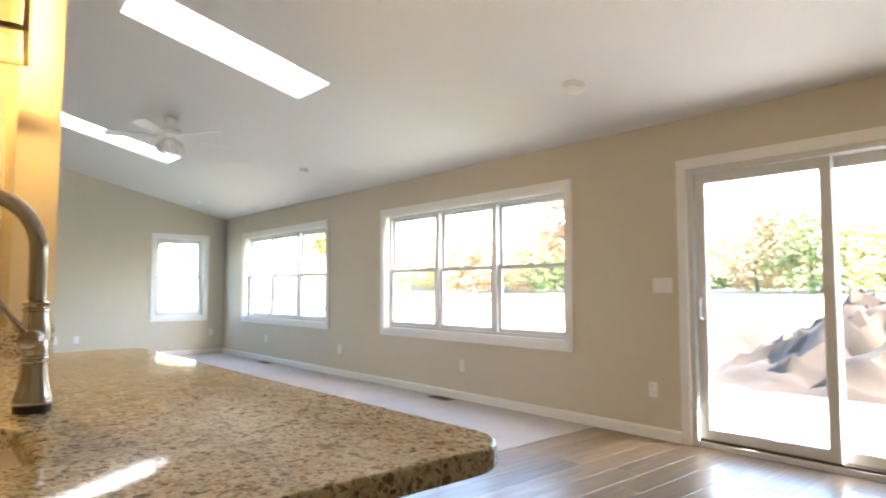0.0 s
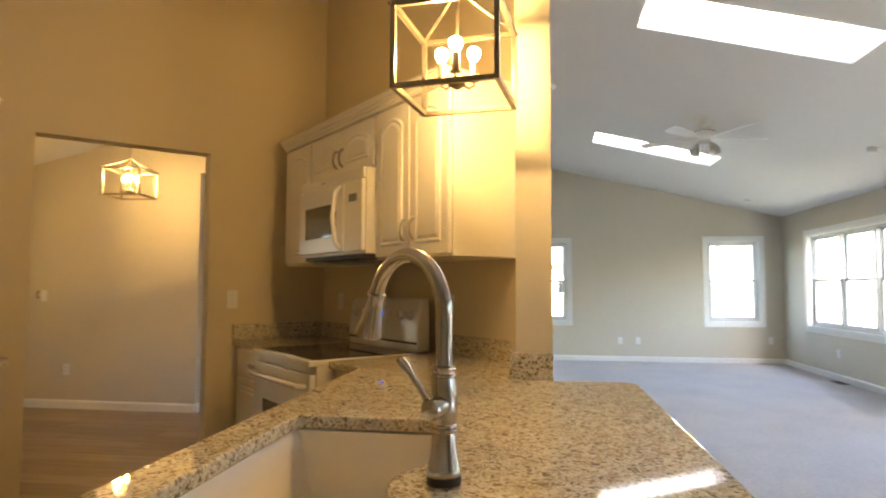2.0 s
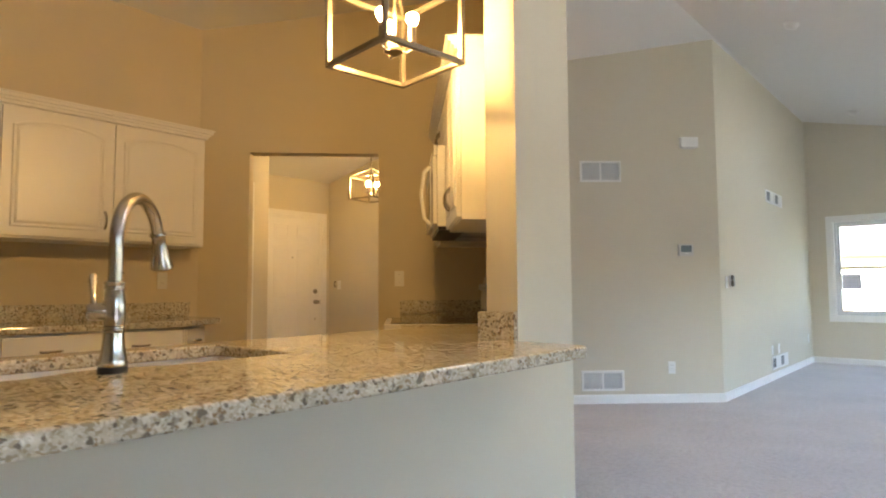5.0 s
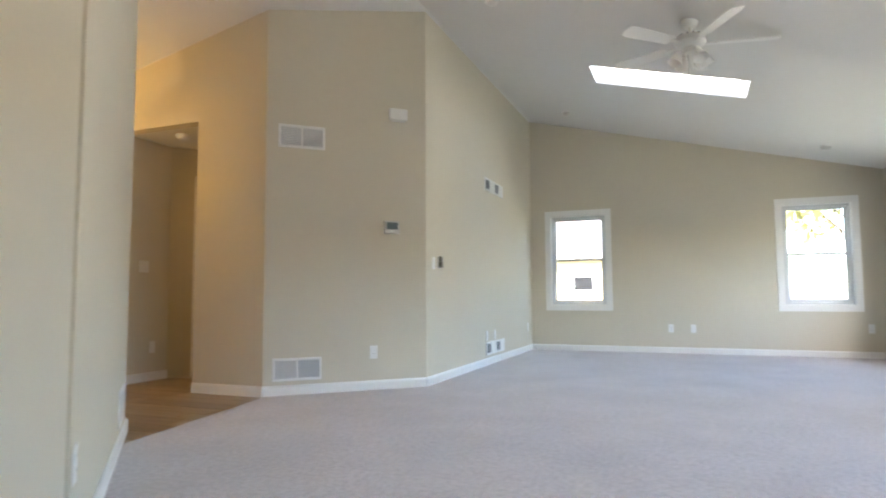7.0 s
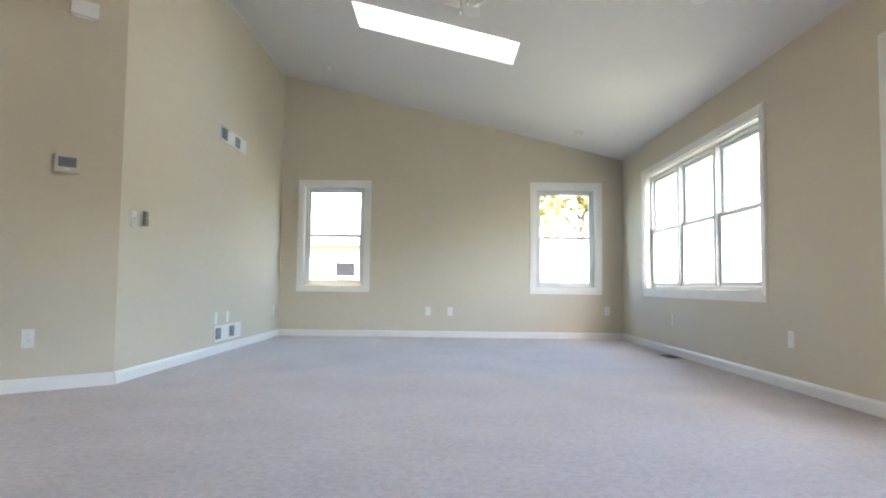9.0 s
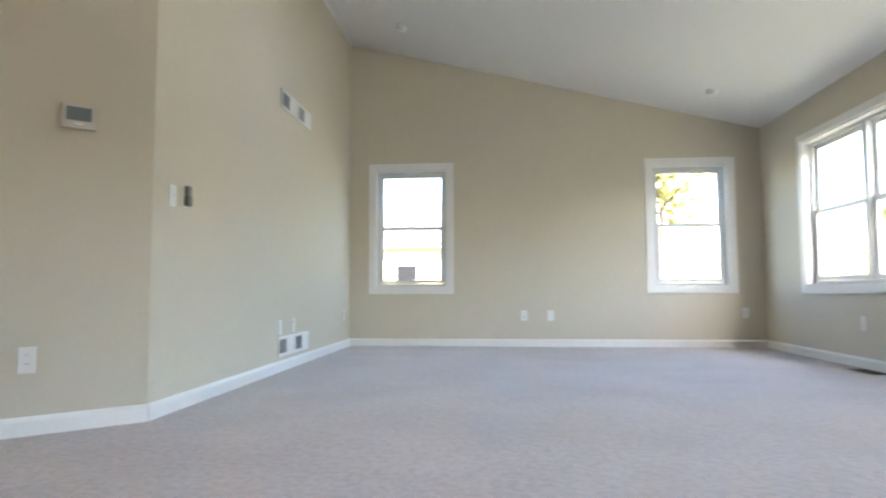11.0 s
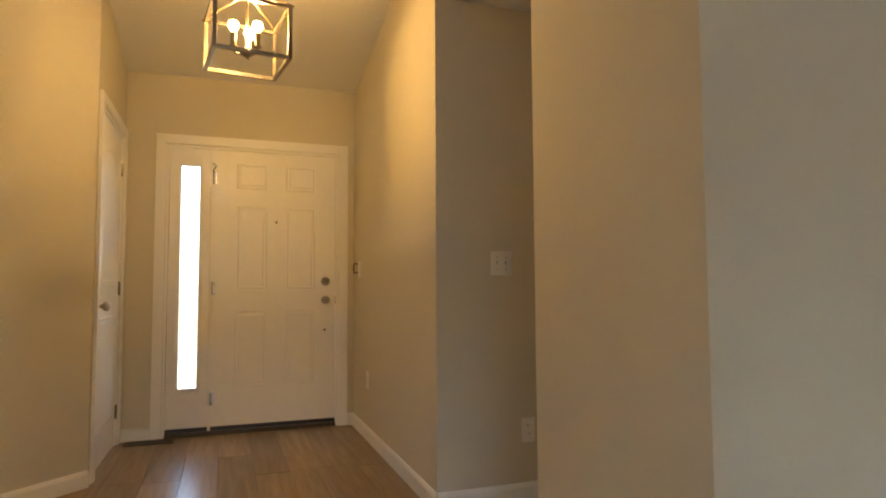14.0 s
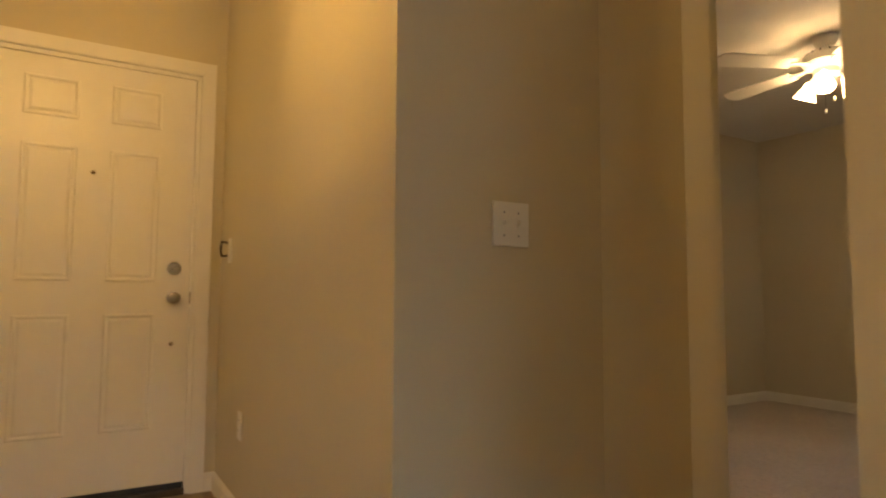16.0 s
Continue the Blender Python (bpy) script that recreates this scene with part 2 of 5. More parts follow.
def tube(points, radii, n=12, bm=None):
    """A round tube along points; radii: one number or one for each point."""
    bm = bm or bmesh.new()
    pts = [Vector(p) for p in points]
    radii = radii if isinstance(radii, (list, tuple)) else [radii] * len(pts)
    side = None
    rings = []
    for k, p in enumerate(pts):
        way = (pts[min(k + 1, len(pts) - 1)] - pts[max(k - 1, 0)]).normalized()
        if side is None:
            side = way.orthogonal().normalized()
        side = (side - way * side.dot(way)).normalized()
        up = way.cross(side)
        rings.append([bm.verts.new(p + radii[k] * (math.cos(a) * side + math.sin(a) * up)) for a in (2 * math.pi * j / n for j in range(n))])
    for a, b in zip(rings, rings[1:]):
        for k in range(n):
            bm.faces.new((a[k], a[(k + 1) % n], b[(k + 1) % n], b[k]))
    bm.faces.new(rings[0][::-1])
    bm.faces.new(rings[-1])
    return bm


def prism(outline, z0, z1, bevel=0.0, bm=None, seg=2, m=Matrix()):
    """An upright prism over an outline of (x, y)."""
    bm = bm or bmesh.new()
    low = [bm.verts.new(m @ Vector((x, y, z0))) for x, y in outline]
    high = [bm.verts.new(m @ Vector((x, y, z1))) for x, y in outline]
    k = len(outline)
    f0, f1 = bm.faces.new(low[::-1]), bm.faces.new(high)
    for i in range(k):
        bm.faces.new((low[i], low[(i + 1) % k], high[(i + 1) % k], high[i]))
    if bevel:
        bmesh.ops.bevel(bm, geom=list(f1.edges) + list(f0.edges), offset=bevel, segments=seg, affect="EDGES", profile=0.6)
    return bm


def rounded(x0, x1, y0, y1, r, n=5, corners=(1, 1, 1, 1)):
    """A rectangle's outline with rounded corners (lower left, lower right, upper right, upper left)."""
    out = []
    for (cx, cy, a0), on in zip(((x0 + r, y0 + r, 180), (x1 - r, y0 + r, 270), (x1 - r, y1 - r, 0), (x0 + r, y1 - r, 90)), corners):
        if on:
            out += [(cx + r * math.cos(radians(a0 + 90 * k / n)), cy + r * math.sin(radians(a0 + 90 * k / n))) for k in range(n + 1)]
        else:
            s = {180: (x0, y0), 270: (x1, y0), 0: (x1, y1), 90: (x0, y1)}[a0]
            out.append(s)
    return out


def ring(outer, inner, z0, z1, bm=None, m=Matrix(), slope=0.0):
    """A flat frame between two outlines with as many points each."""
    bm = bm or bmesh.new()
    rows = [[bm.verts.new(m @ Vector((x, y, z))) for x, y in line] for line, z in ((outer, z0), (outer, z1), (inner, z1), (inner, z0))]
    k = len(outer)
    for a, b in zip(rows, rows[1:] + rows[:1]):
        for i in range(k):
            bm.faces.new((a[i], a[(i + 1) % k], b[(i + 1) % k], b[i]))
    return bm


RIDGE_X, RIDGE_Z, SLOPE_E, SLOPE_W = 0.80, 3.565, 0.2435, 0.215


def ceiling_z(x):
    return RIDGE_Z - (SLOPE_E * (x - RIDGE_X) if x > RIDGE_X else SLOPE_W * (RIDGE_X - x))


def wall(name, p0, p1, thick, openings=(), top=None, label="", mat=None, ends=(0.0, 0.0)):
    """A wall whose face runs from p0 to p1; its body lies to the left of that way. Openings: (from, to, low, high) along it."""
    p0, p1 = Vector((*p0, 0)), Vector((*p1, 0))
    length = (p1 - p0).length
    way = (p1 - p0) / length
    out = Vector((-way.y, way.x, 0)) * thick
    cuts = {-ends[0], length + ends[1]}
    for a, b, *_ in openings:
        cuts |= {a, b}
    if top is None and abs(way.x) > 1e-6:
        s = (RIDGE_X - p0.x) / way.x
        if 0.01 < s < length - 0.01:
            cuts.add(s)
    cuts = sorted(cuts)
    bm = bmesh.new()
    for a, b in zip(cuts, cuts[1:]):
        hole = next((o for o in openings if o[0] - 1e-4 <= a and b <= o[1] + 1e-4), None)
        spans = [(0.0, None)] if not hole else [(0.0, hole[2]), (hole[3], None)]
        for low, high in spans:
            if high is not None and high - low < 0.005:
                continue
            lowv, highv = [], []
            for s, d in ((a, 0), (b, 0), (b, 1), (a, 1)):
                p = p0 + way * s + out * d
                zt = high if high is not None else (top if top is not None else ceiling_z(p.x) + 0.03)
                lowv.append(bm.verts.new((p.x, p.y, low)))
                highv.append(bm.verts.new((p.x, p.y, zt)))
            bm.faces.new(lowv[::-1])
            bm.faces.new(highv)
            for i in range(4):
                bm.faces.new((lowv[i], lowv[(i + 1) % 4], highv[(i + 1) % 4], highv[i]))
    bmesh.ops.remove_doubles(bm, verts=bm.verts, dist=1e-5)
    return tagged(part(name, bm, mat or PAINT), label or "beige painted drywall wall", "wall", kind="structure")


BASE_PROFILE = ((0, 0), (0.014, 0), (0.014, 0.068), (0.009, 0.080), (0.004, 0.088), (0, 0.088))


def baseboard(p0, p1):
    """A white skirting along a wall's face; the room lies to the right of the way from p0 to p1."""
    p0, p1 = Vector((*p0, 0)), Vector((*p1, 0))
    way = (p1 - p0).normalized()
    out = Vector((way.y, -way.x, 0))
    bm = bmesh.new()
    rows = [[bm.verts.new(p + out * (d + 0.001) + Vector((0, 0, z))) for d, z in BASE_PROFILE] for p in (p0, p1)]
    k = len(BASE_PROFILE)
    for i in range(k):
        bm.faces.new((rows[0][i], rows[0][(i + 1) % k], rows[1][(i + 1) % k], rows[1][i]))
    bm.faces.new(rows[0])
    bm.faces.new(rows[1][::-1])
    return tagged(part("baseboard", bm, TRIM), "white painted wooden baseboard along the wall", "baseboard", kind="structure")


# ---- plan ----
EAST, NORTH, SOUTH, KITCHEN_W, LIVING_W = 5.43, 11.44, -2.6, -1.635, 0.775
FOYER_Y, HALL_W, HALL_E, FRONT_X, CLOSET_Y = 6.29, -2.007, -1.032, -3.965, 4.70
B, C = (-0.285, FOYER_Y), (LIVING_W, 7.29)
K = (-0.135, 4.735)            # inner corner between the stove wall and the doorway wall
KW = (KITCHEN_W, 3.235)       # corner between the kitchen's west wall and the doorway wall
PILLAR_X0, PILLAR_X1, PILLAR_Y = 1.299, 1.435, 2.843
BACK = 4.664                  # x + y along the living side of the stove wall
DOORWAY = (0.36, 1.315, 0.0, 2.118)
HALL_END, HALL_TOP = 6.95, 2.42
W1, W2, SLIDER = (7.76, 10.515), (3.612, 6.368), (0.65, 2.48)
WIN_LOW, WIN_HIGH = 0.675, 2.045
NL, NR = (1.079, 1.921), (4.237, 5.066)

wall("wall_east", (EAST, NORTH), (EAST, SOUTH), 0.16, [(NORTH - b, NORTH - a, z0, z1) for (a, b), z0, z1 in ((W1, WIN_LOW, WIN_HIGH), (W2, WIN_LOW, WIN_HIGH), (SLIDER, 0.0, 2.045))], ends=(0.16, 0.16))
wall("wall_north", (LIVING_W, NORTH), (EAST, NORTH), 0.16, [(a - LIVING_W, b - LIVING_W, WIN_LOW, WIN_HIGH) for a, b in (NL, NR)], ends=(0.12, 0))
wall("wall_west_living", C, (LIVING_W, NORTH), 0.12)
wall("wall_angled", B, C, 0.12)
wall("wall_hall_block", (HALL_E, FOYER_Y), B, 0.12)
wall("wall_hall_east", (HALL_E, HALL_END + 1.10), (HALL_E, FOYER_Y + 0.12), 0.12, top=HALL_TOP + 0.1)
wall("wall_hall_header", (HALL_W, FOYER_Y), (HALL_E, FOYER_Y), 0.12, [(0, HALL_E - HALL_W, 0, HALL_TOP)])
wall("wall_hall_west", (HALL_W, FOYER_Y + 0.12), (HALL_W, HALL_END), 0.12, top=HALL_TOP + 0.1)
wall("wall_hall_end", (HALL_W, HALL_END), (HALL_E, HALL_END + HALL_E - HALL_W), 0.12, [(0.303, 1.063, 0, 2.05)], top=HALL_TOP + 0.1)
wall("wall_bedroom_south", (-4.28, HALL_END), (HALL_W - 0.121, HALL_END), 0.12, top=HALL_TOP + 0.1)
wall("wall_foyer_north", (FRONT_X, FOYER_Y), (HALL_W, FOYER_Y), 0.12)
wall("wall_front", (FRONT_X, CLOSET_Y), (FRONT_X, FOYER_Y), 0.16, [(4.962 - CLOSET_Y, 6.172 - CLOSET_Y, 0, 2.047)], ends=(0.12, 0.12))
wall("wall_closet", (-2.98, CLOSET_Y), (FRONT_X, CLOSET_Y), 0.12, [(0.105, 0.915, 0, 2.06)])
wall("wall_pantry", (-1.665, 3.371), (-2.98, CLOSET_Y), 0.12, [(0.44, 1.14, 0, 2.06)], ends=(0.03, 0))
# unseen walls, added to close the pantry against sky light
wall("wall_unseen_pantry_west", (-3.05, 2.95), (-3.05, 4.575), 0.12)
wall("wall_unseen_pantry_south", (-1.756, 2.95), (-3.05, 2.95), 0.12)
wall("wall_doorway", KW, K, 0.12, [DOORWAY], mat=TAN, label="warm tan drywall wall with an open doorway")
stove_wall = wall("wall_stove", K, (PILLAR_X0, 4.60 - PILLAR_X0), 0.045, ends=(0.12, 0.05))
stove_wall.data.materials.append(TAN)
# faces turned to the kitchen take TAN, the others keep PAINT
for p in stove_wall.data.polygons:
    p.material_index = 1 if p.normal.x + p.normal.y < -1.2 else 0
wall("wall_pillar", (PILLAR_X0, BACK - PILLAR_X1), (PILLAR_X0, PILLAR_Y), PILLAR_X1 - PILLAR_X0)
wall("wall_kitchen_west", (KITCHEN_W, SOUTH), KW, 0.12, mat=TAN, label="warm tan drywall wall behind the cabinets")
wall("wall_south", (EAST, SOUTH), (KITCHEN_W, SOUTH), 0.16, ends=(0.16, 0.12))
wall("wall_peninsula", (PILLAR_X0, PILLAR_Y), (PILLAR_X0, 0.86), PILLAR_X1 - PILLAR_X0, top=0.874, label="beige painted low wall carrying the breakfast bar")
BED_W, BED_N = -4.16, 11.2
wall("wall_bedroom_west", (BED_W, HALL_END + 0.12), (BED_W, BED_N), 0.12, top=HALL_TOP + 0.1)
wall("wall_bedroom_north", (BED_W, BED_N), (LIVING_W - 0.12, BED_N), 0.14, [(3.4, 4.6, 0.7, 2.05)], top=HALL_TOP + 0.1)


def ceiling_part(name, x0, x1, y0, y1, holes, thick=0.50):
    xs = sorted({x0, x1, *(h[0] for h in holes), *(h[1] for h in holes)})
    ys = sorted({y0, y1, *(h[2] for h in holes), *(h[3] for h in holes)})
    bm = bmesh.new()
    inside = lambda x, y: any(h[0] < x < h[1] and h[2] < y < h[3] for h in holes)
    solid = {(i, j) for i in range(len(xs) - 1) for j in range(len(ys) - 1) if not inside((xs[i] + xs[i + 1]) / 2, (ys[j] + ys[j + 1]) / 2)}
    at = {}

    def vert(i, j, k):
        if (i, j, k) not in at:
            at[i, j, k] = bm.verts.new((xs[i], ys[j], ceiling_z(xs[i]) + k * thick))
        return at[i, j, k]

    for i, j in solid:
        for k in (0, 1):
            bm.faces.new([vert(a, b, k) for a, b in ((i, j), (i + 1, j), (i + 1, j + 1), (i, j + 1))])
        for (a, b), (c, d), other in (((i, j), (i + 1, j), (i, j - 1)), ((i + 1, j), (i + 1, j + 1), (i + 1, j)), ((i + 1, j + 1), (i, j + 1), (i, j + 1)), ((i, j + 1), (i, j), (i - 1, j))):
            if other not in solid:
                bm.faces.new((vert(a, b, 0), vert(c, d, 0), vert(c, d, 1), vert(a, b, 1)))
    return tagged(part(name, bm, CEILING), "white painted sloping drywall ceiling", "ceiling", kind="structure")


SKY1, SKY2 = (2.15, 3.645, 4.67, 5.23), (2.15, 3.66, 8.46, 9.015)
ceiling_part("ceiling_east", RIDGE_X, EAST + 0.35, SOUTH - 0.3, NORTH + 0.4, [SKY1, SKY2])
ceiling_part("ceiling_west", -5.0, RIDGE_X, SOUTH - 0.3, NORTH + 0.4, [])
tagged(part("ceiling_hall", prism([(-5.0, FOYER_Y + 0.121), (-0.31, FOYER_Y + 0.121), (0.679, 7.36), (0.679, NORTH), (-5.0, NORTH)], HALL_TOP, HALL_TOP + 0.08), CEILING), "flat white painted hall and bedroom ceiling", "ceiling", kind="structure")

# floors
tagged(part("floor", prism([(-4.9, SOUTH - 0.2), (EAST + 0.3, SOUTH - 0.2), (EAST + 0.3, NORTH + 0.2), (-4.9, NORTH + 0.2)], -0.20, -0.022), DARK), "bare subfloor under the floor coverings", "floor", kind="structure")
CARPET_Y = 3.315
tagged(part("floor_carpet", prism([(EAST, CARPET_Y), (EAST, NORTH), (LIVING_W, NORTH), C, B, (-0.255, FOYER_Y - 0.01), (-0.03, 5.02), (0.03, BACK - 0.03), (BACK - CARPET_Y, CARPET_Y)], -0.021, 0.004), CARPET), "greyish beige cut-pile carpet with faint tread marks", "carpet", kind="structure")
tagged(part("floor_carpet_bedroom", prism([(BED_W, HALL_END + 0.06), (0.30, HALL_END + 0.06), (0.68, 7.40), (0.68, BED_N), (BED_W, BED_N)], -0.021, 0.004), CARPET), "greyish beige cut-pile bedroom carpet", "carpet", kind="structure")

for a, b in (((EAST, CARPET_Y + 0.0), (EAST, SLIDER[1] + 0.085)), ((EAST, NORTH), (EAST, CARPET_Y)), ((LIVING_W, NORTH), (EAST, NORTH)), (C, (LIVING_W, NORTH)), (B, C), ((HALL_E, FOYER_Y), B),
             ((HALL_E, HALL_END + 0.9), (HALL_E, FOYER_Y)), ((HALL_W, FOYER_Y), (HALL_W, HALL_END)), ((FRONT_X, FOYER_Y), (HALL_W, FOYER_Y)), ((FRONT_X, 6.242), (FRONT_X, FOYER_Y)), ((FRONT_X, CLOSET_Y), (FRONT_X, 4.892)),
             ((-2.52, 4.226), (-2.98, CLOSET_Y)), ((BED_W, HALL_END + 0.12), (BED_W, BED_N)), ((BED_W, BED_N), (0.68, BED_N)), ((PILLAR_X1, 0.86), (PILLAR_X1, BACK - PILLAR_X1)),
             ((PILLAR_X1, BACK - PILLAR_X1), (-0.244, BACK + 0.244)), ((EAST, SLIDER[0] - 0.085), (EAST, SOUTH))):
    baseboard(a, b)

# ---- windows and doors ----
def on_wall(x, y, z, facing):
    """A pose on a wall: x along it, y out into the room. facing: the room's side as degrees of the outward way."""
    return pose(x, y, z, 0, 0, facing - 90)


def casing(parent, x0, x1, z0, z1, wide=0.075, sill=True, deep=0.018):
    """Mitred white boards round an opening, proud of the wall by deep."""
    def board(name, outline):
        bm = bmesh.new()
        back = [bm.verts.new((x, 0.001, z)) for x, z in outline]
        front = [bm.verts.new((x, deep, z)) for x, z in outline]
        bm.faces.new(back)
        f = bm.faces.new(front[::-1])
        for i in range(4):
            bm.faces.new((back[i], back[(i + 1) % 4], front[(i + 1) % 4], front[i]))
        bmesh.ops.bevel(bm, geom=list(f.edges), offset=0.004, segments=2, affect="EDGES")
        part(name, bm, TRIM, parent)

    w = wide
    board("casing_head", [(x0 - w, z1 + w), (x1 + w, z1 + w), (x1, z1), (x0, z1)])
    low = z0 - w if sill else z0
    inner = z0 if sill else z0
    board("casing_side", [(x0 - w, low), (x0 - w, z1 + w), (x0, z1), (x0, inner)])
    board("casing_side", [(x1, inner), (x1, z1), (x1 + w, z1 + w), (x1 + w, low)])
    if sill:
        board("casing_apron", [(x0 - w, z0 - w), (x0, z0), (x1, z0), (x1 + w, z0 - w)])


def frame_bm(x0, x1, z0, z1, wide, y0, y1, bevel=0.003):
    o = [(x0, z0), (x1, z0), (x1, z1), (x0, z1)]
    i = [(x0 + wide, z0 + wide), (x1 - wide, z0 + wide), (x1 - wide, z1 - wide), (x0 + wide, z1 - wide)]
    bm = ring(o, i, y0, y1, m=Matrix(((1, 0, 0, 0), (0, 0, 1, 0), (0, 1, 0, 0), (0, 0, 0, 1))))
    if bevel:
        bmesh.ops.bevel(bm, geom=[e for e in bm.edges if abs(e.verts[0].co.y - e.verts[1].co.y) < 1e-6 and max(v.co.y for v in e.verts) > y1 - 1e-5], offset=bevel, segments=1, affect="EDGES")
    return bm


def pane(parent, x0, x1, z0, z1, y, mat=None):
    ob = part("pane", box(x0, x1, y - 0.002, y + 0.002, z0, z1), mat or GLASS, parent)
    ob.visible_shadow = False
    return ob


def window(name, m, width, units, label):
    """Double-hung units side by side in one opening; the origin is the opening's lower middle on the wall's face."""
    top = thing(name, m, label, "window", kind="structure")
    x0, x1, z1 = -width / 2, width / 2, WIN_HIGH - WIN_LOW
    casing(top, x0, x1, 0, z1)
    part("jamb_lining", frame_bm(x0, x1, 0, z1, 0.016, -0.15, 0.0, 0), TRIM, top)
    part("window_frame", frame_bm(x0 + 0.017, x1 - 0.017, 0.017, z1 - 0.017, 0.028, -0.135, -0.065), VINYL, top)
    step = (width - 0.09) / units
    for k in range(1, units):
        x = x0 + 0.045 + k * step
        part("mullion", box(x - 0.034, x + 0.034, -0.134, -0.045, 0.046, z1 - 0.046, 0.004), VINYL, top)
    mid = z1 * 0.505
    for k in range(units):
        a = x0 + 0.047 + k * step + (0.036 if k else 0)
        b = x0 + 0.043 + (k + 1) * step - (0.036 if k < units - 1 else 0)
        upper = part("upper_sash", frame_bm(a, b, mid - 0.016, z1 - 0.047, 0.034, -0.128, -0.102), VINYL, top)
        pane(upper, a + 0.03, b - 0.03, mid + 0.014, z1 - 0.078, -0.115)
        lower = part("lower_sash", frame_bm(a, b, 0.047, mid + 0.018, 0.038, -0.098, -0.070), VINYL, top)
        pane(lower, a + 0.034, b - 0.034, 0.082, mid - 0.016, -0.084)
        part("sash_lock", box((a + b) / 2 - 0.03, (a + b) / 2 + 0.03, -0.094, -0.076, mid + 0.0185, mid + 0.031, 0.004), VINYL, lower, "small white sash lock")
    return top


window("window_1", on_wall(EAST, sum(W1) / 2, WIN_LOW, 180), W1[1] - W1[0], 3, "triple white double-hung window, closed, bright lawn outside")
window("window_2", on_wall(EAST, sum(W2) / 2, WIN_LOW, 180), W2[1] - W2[0], 3, "triple white double-hung window, closed, autumn trees outside")
window("window_3", on_wall(sum(NL) / 2, NORTH, WIN_LOW, 270), NL[1] - NL[0], 1, "single white double-hung window with neighbour house beyond")
window("window_4", on_wall(sum(NR) / 2, NORTH, WIN_LOW, 270), NR[1] - NR[0], 1, "single white double-hung window near the room corner")
window("window_5", on_wall(BED_W + 4.0, BED_N, WIN_LOW + 0.025, 270), 1.2, 1, "bedroom double-hung window in white casing")

# sliding glass door
sl = thing("door_sliding", on_wall(EAST, sum(SLIDER) / 2, 0, 180), "white two-panel sliding glass patio door, closed", "door", kind="structure")
sw_ = (SLIDER[1] - SLIDER[0]) / 2
casing(sl, -sw_, sw_, 0.0, 2.045, sill=False)
part("door_frame", frame_bm(-sw_, sw_, 0.002, 2.045, 0.04, -0.155, -0.005), VINYL, sl)
part("sill_track", box(-sw_ + 0.04, sw_ - 0.04, -0.15, -0.02, 0.042, 0.056), BRONZE, sl, "dark metal sill track")
slide = part("sliding_panel", frame_bm(-0.04, sw_ - 0.045, 0.058, 2.0, 0.075, -0.075, -0.035), VINYL, sl)
pane(slide, 0.03, sw_ - 0.115, 0.13, 1.93, -0.055)
fixed = part("fixed_panel", frame_bm(-sw_ + 0.045, 0.04, 0.058, 2.0, 0.075, -0.13, -0.09), VINYL, sl)
pane(fixed, -sw_ + 0.115, -0.03, 0.13, 1.93, -0.11)
part("handle", tube([(sw_ - 0.08, -0.034, 0.92), (sw_ - 0.08, 0.0, 0.94), (sw_ - 0.08, 0.0, 1.06), (sw_ - 0.08, -0.034, 1.08)], 0.009, 8), VINYL, slide, "white pull handle")
part("latch", box(sw_ - 0.098, sw_ - 0.062, -0.034, -0.022, 1.11, 1.17, 0.004), VINYL, slide, "white thumb latch")


def raised_panel(parent, x0, x1, z0, z1, y, arch=0.0, mat=None, rise=0.006):
    """A moulded field: a sunk groove and a raised middle, with an arched head where arch is over 0."""
    def line(inset, n=10):
        a, b, c, d = x0 + inset, x1 - inset, z0 + inset, z1 - inset
        pts = [(a, c), (b, c)]
        for k in range(n + 1):
            u = k / n
            x = b + (a - b) * u
            up = arch * (1 - (2 * u - 1) ** 2) ** 0.8 if arch else 0
            pts.append((x, d - arch + up))
        return pts

    bm = bmesh.new()
    levels = ((0.0, 0.0), (0.006, rise * 0.9), (0.012, rise * 0.9), (0.020, rise * 0.25), (0.034, rise * 1.0))
    rows = [[bm.verts.new((x, y + h, z)) for x, z in line(i)] for i, h in levels]
    k = len(rows[0])
    for p, q in zip(rows, rows[1:]):
        for i in range(k):
            bm.faces.new((p[i], p[(i + 1) % k], q[(i + 1) % k], q[i]))
    bm.faces.new(rows[-1])
    bm.faces.new(rows[0][::-1])
    return part("panel", bm, mat or TRIM, parent)


def knob(parent, x, z, y, label="satin nickel door knob"):
    m = Matrix.Translation((x, y, z)) @ pose(0, 0, 0, -90)
    return part("knob", lathe([(0.030, 0), (0.030, 0.006), (0.012, 0.010), (0.011, 0.028), (0.022, 0.036), (0.028, 0.048), (0.025, 0.060), (0.012, 0.066)], 20, m=m), PEWTER, parent, label, True)


def hinge(parent, x, z, y):
    bm = tube([(x, y, z - 0.045), (x, y, z + 0.045)], 0.007, 8)
    box(x - 0.018, x + 0.018, y - 0.006, y - 0.003, z - 0.045, z + 0.045, bm=bm)
    return part("hinge", bm, NICKEL, parent, "satin nickel hinge")


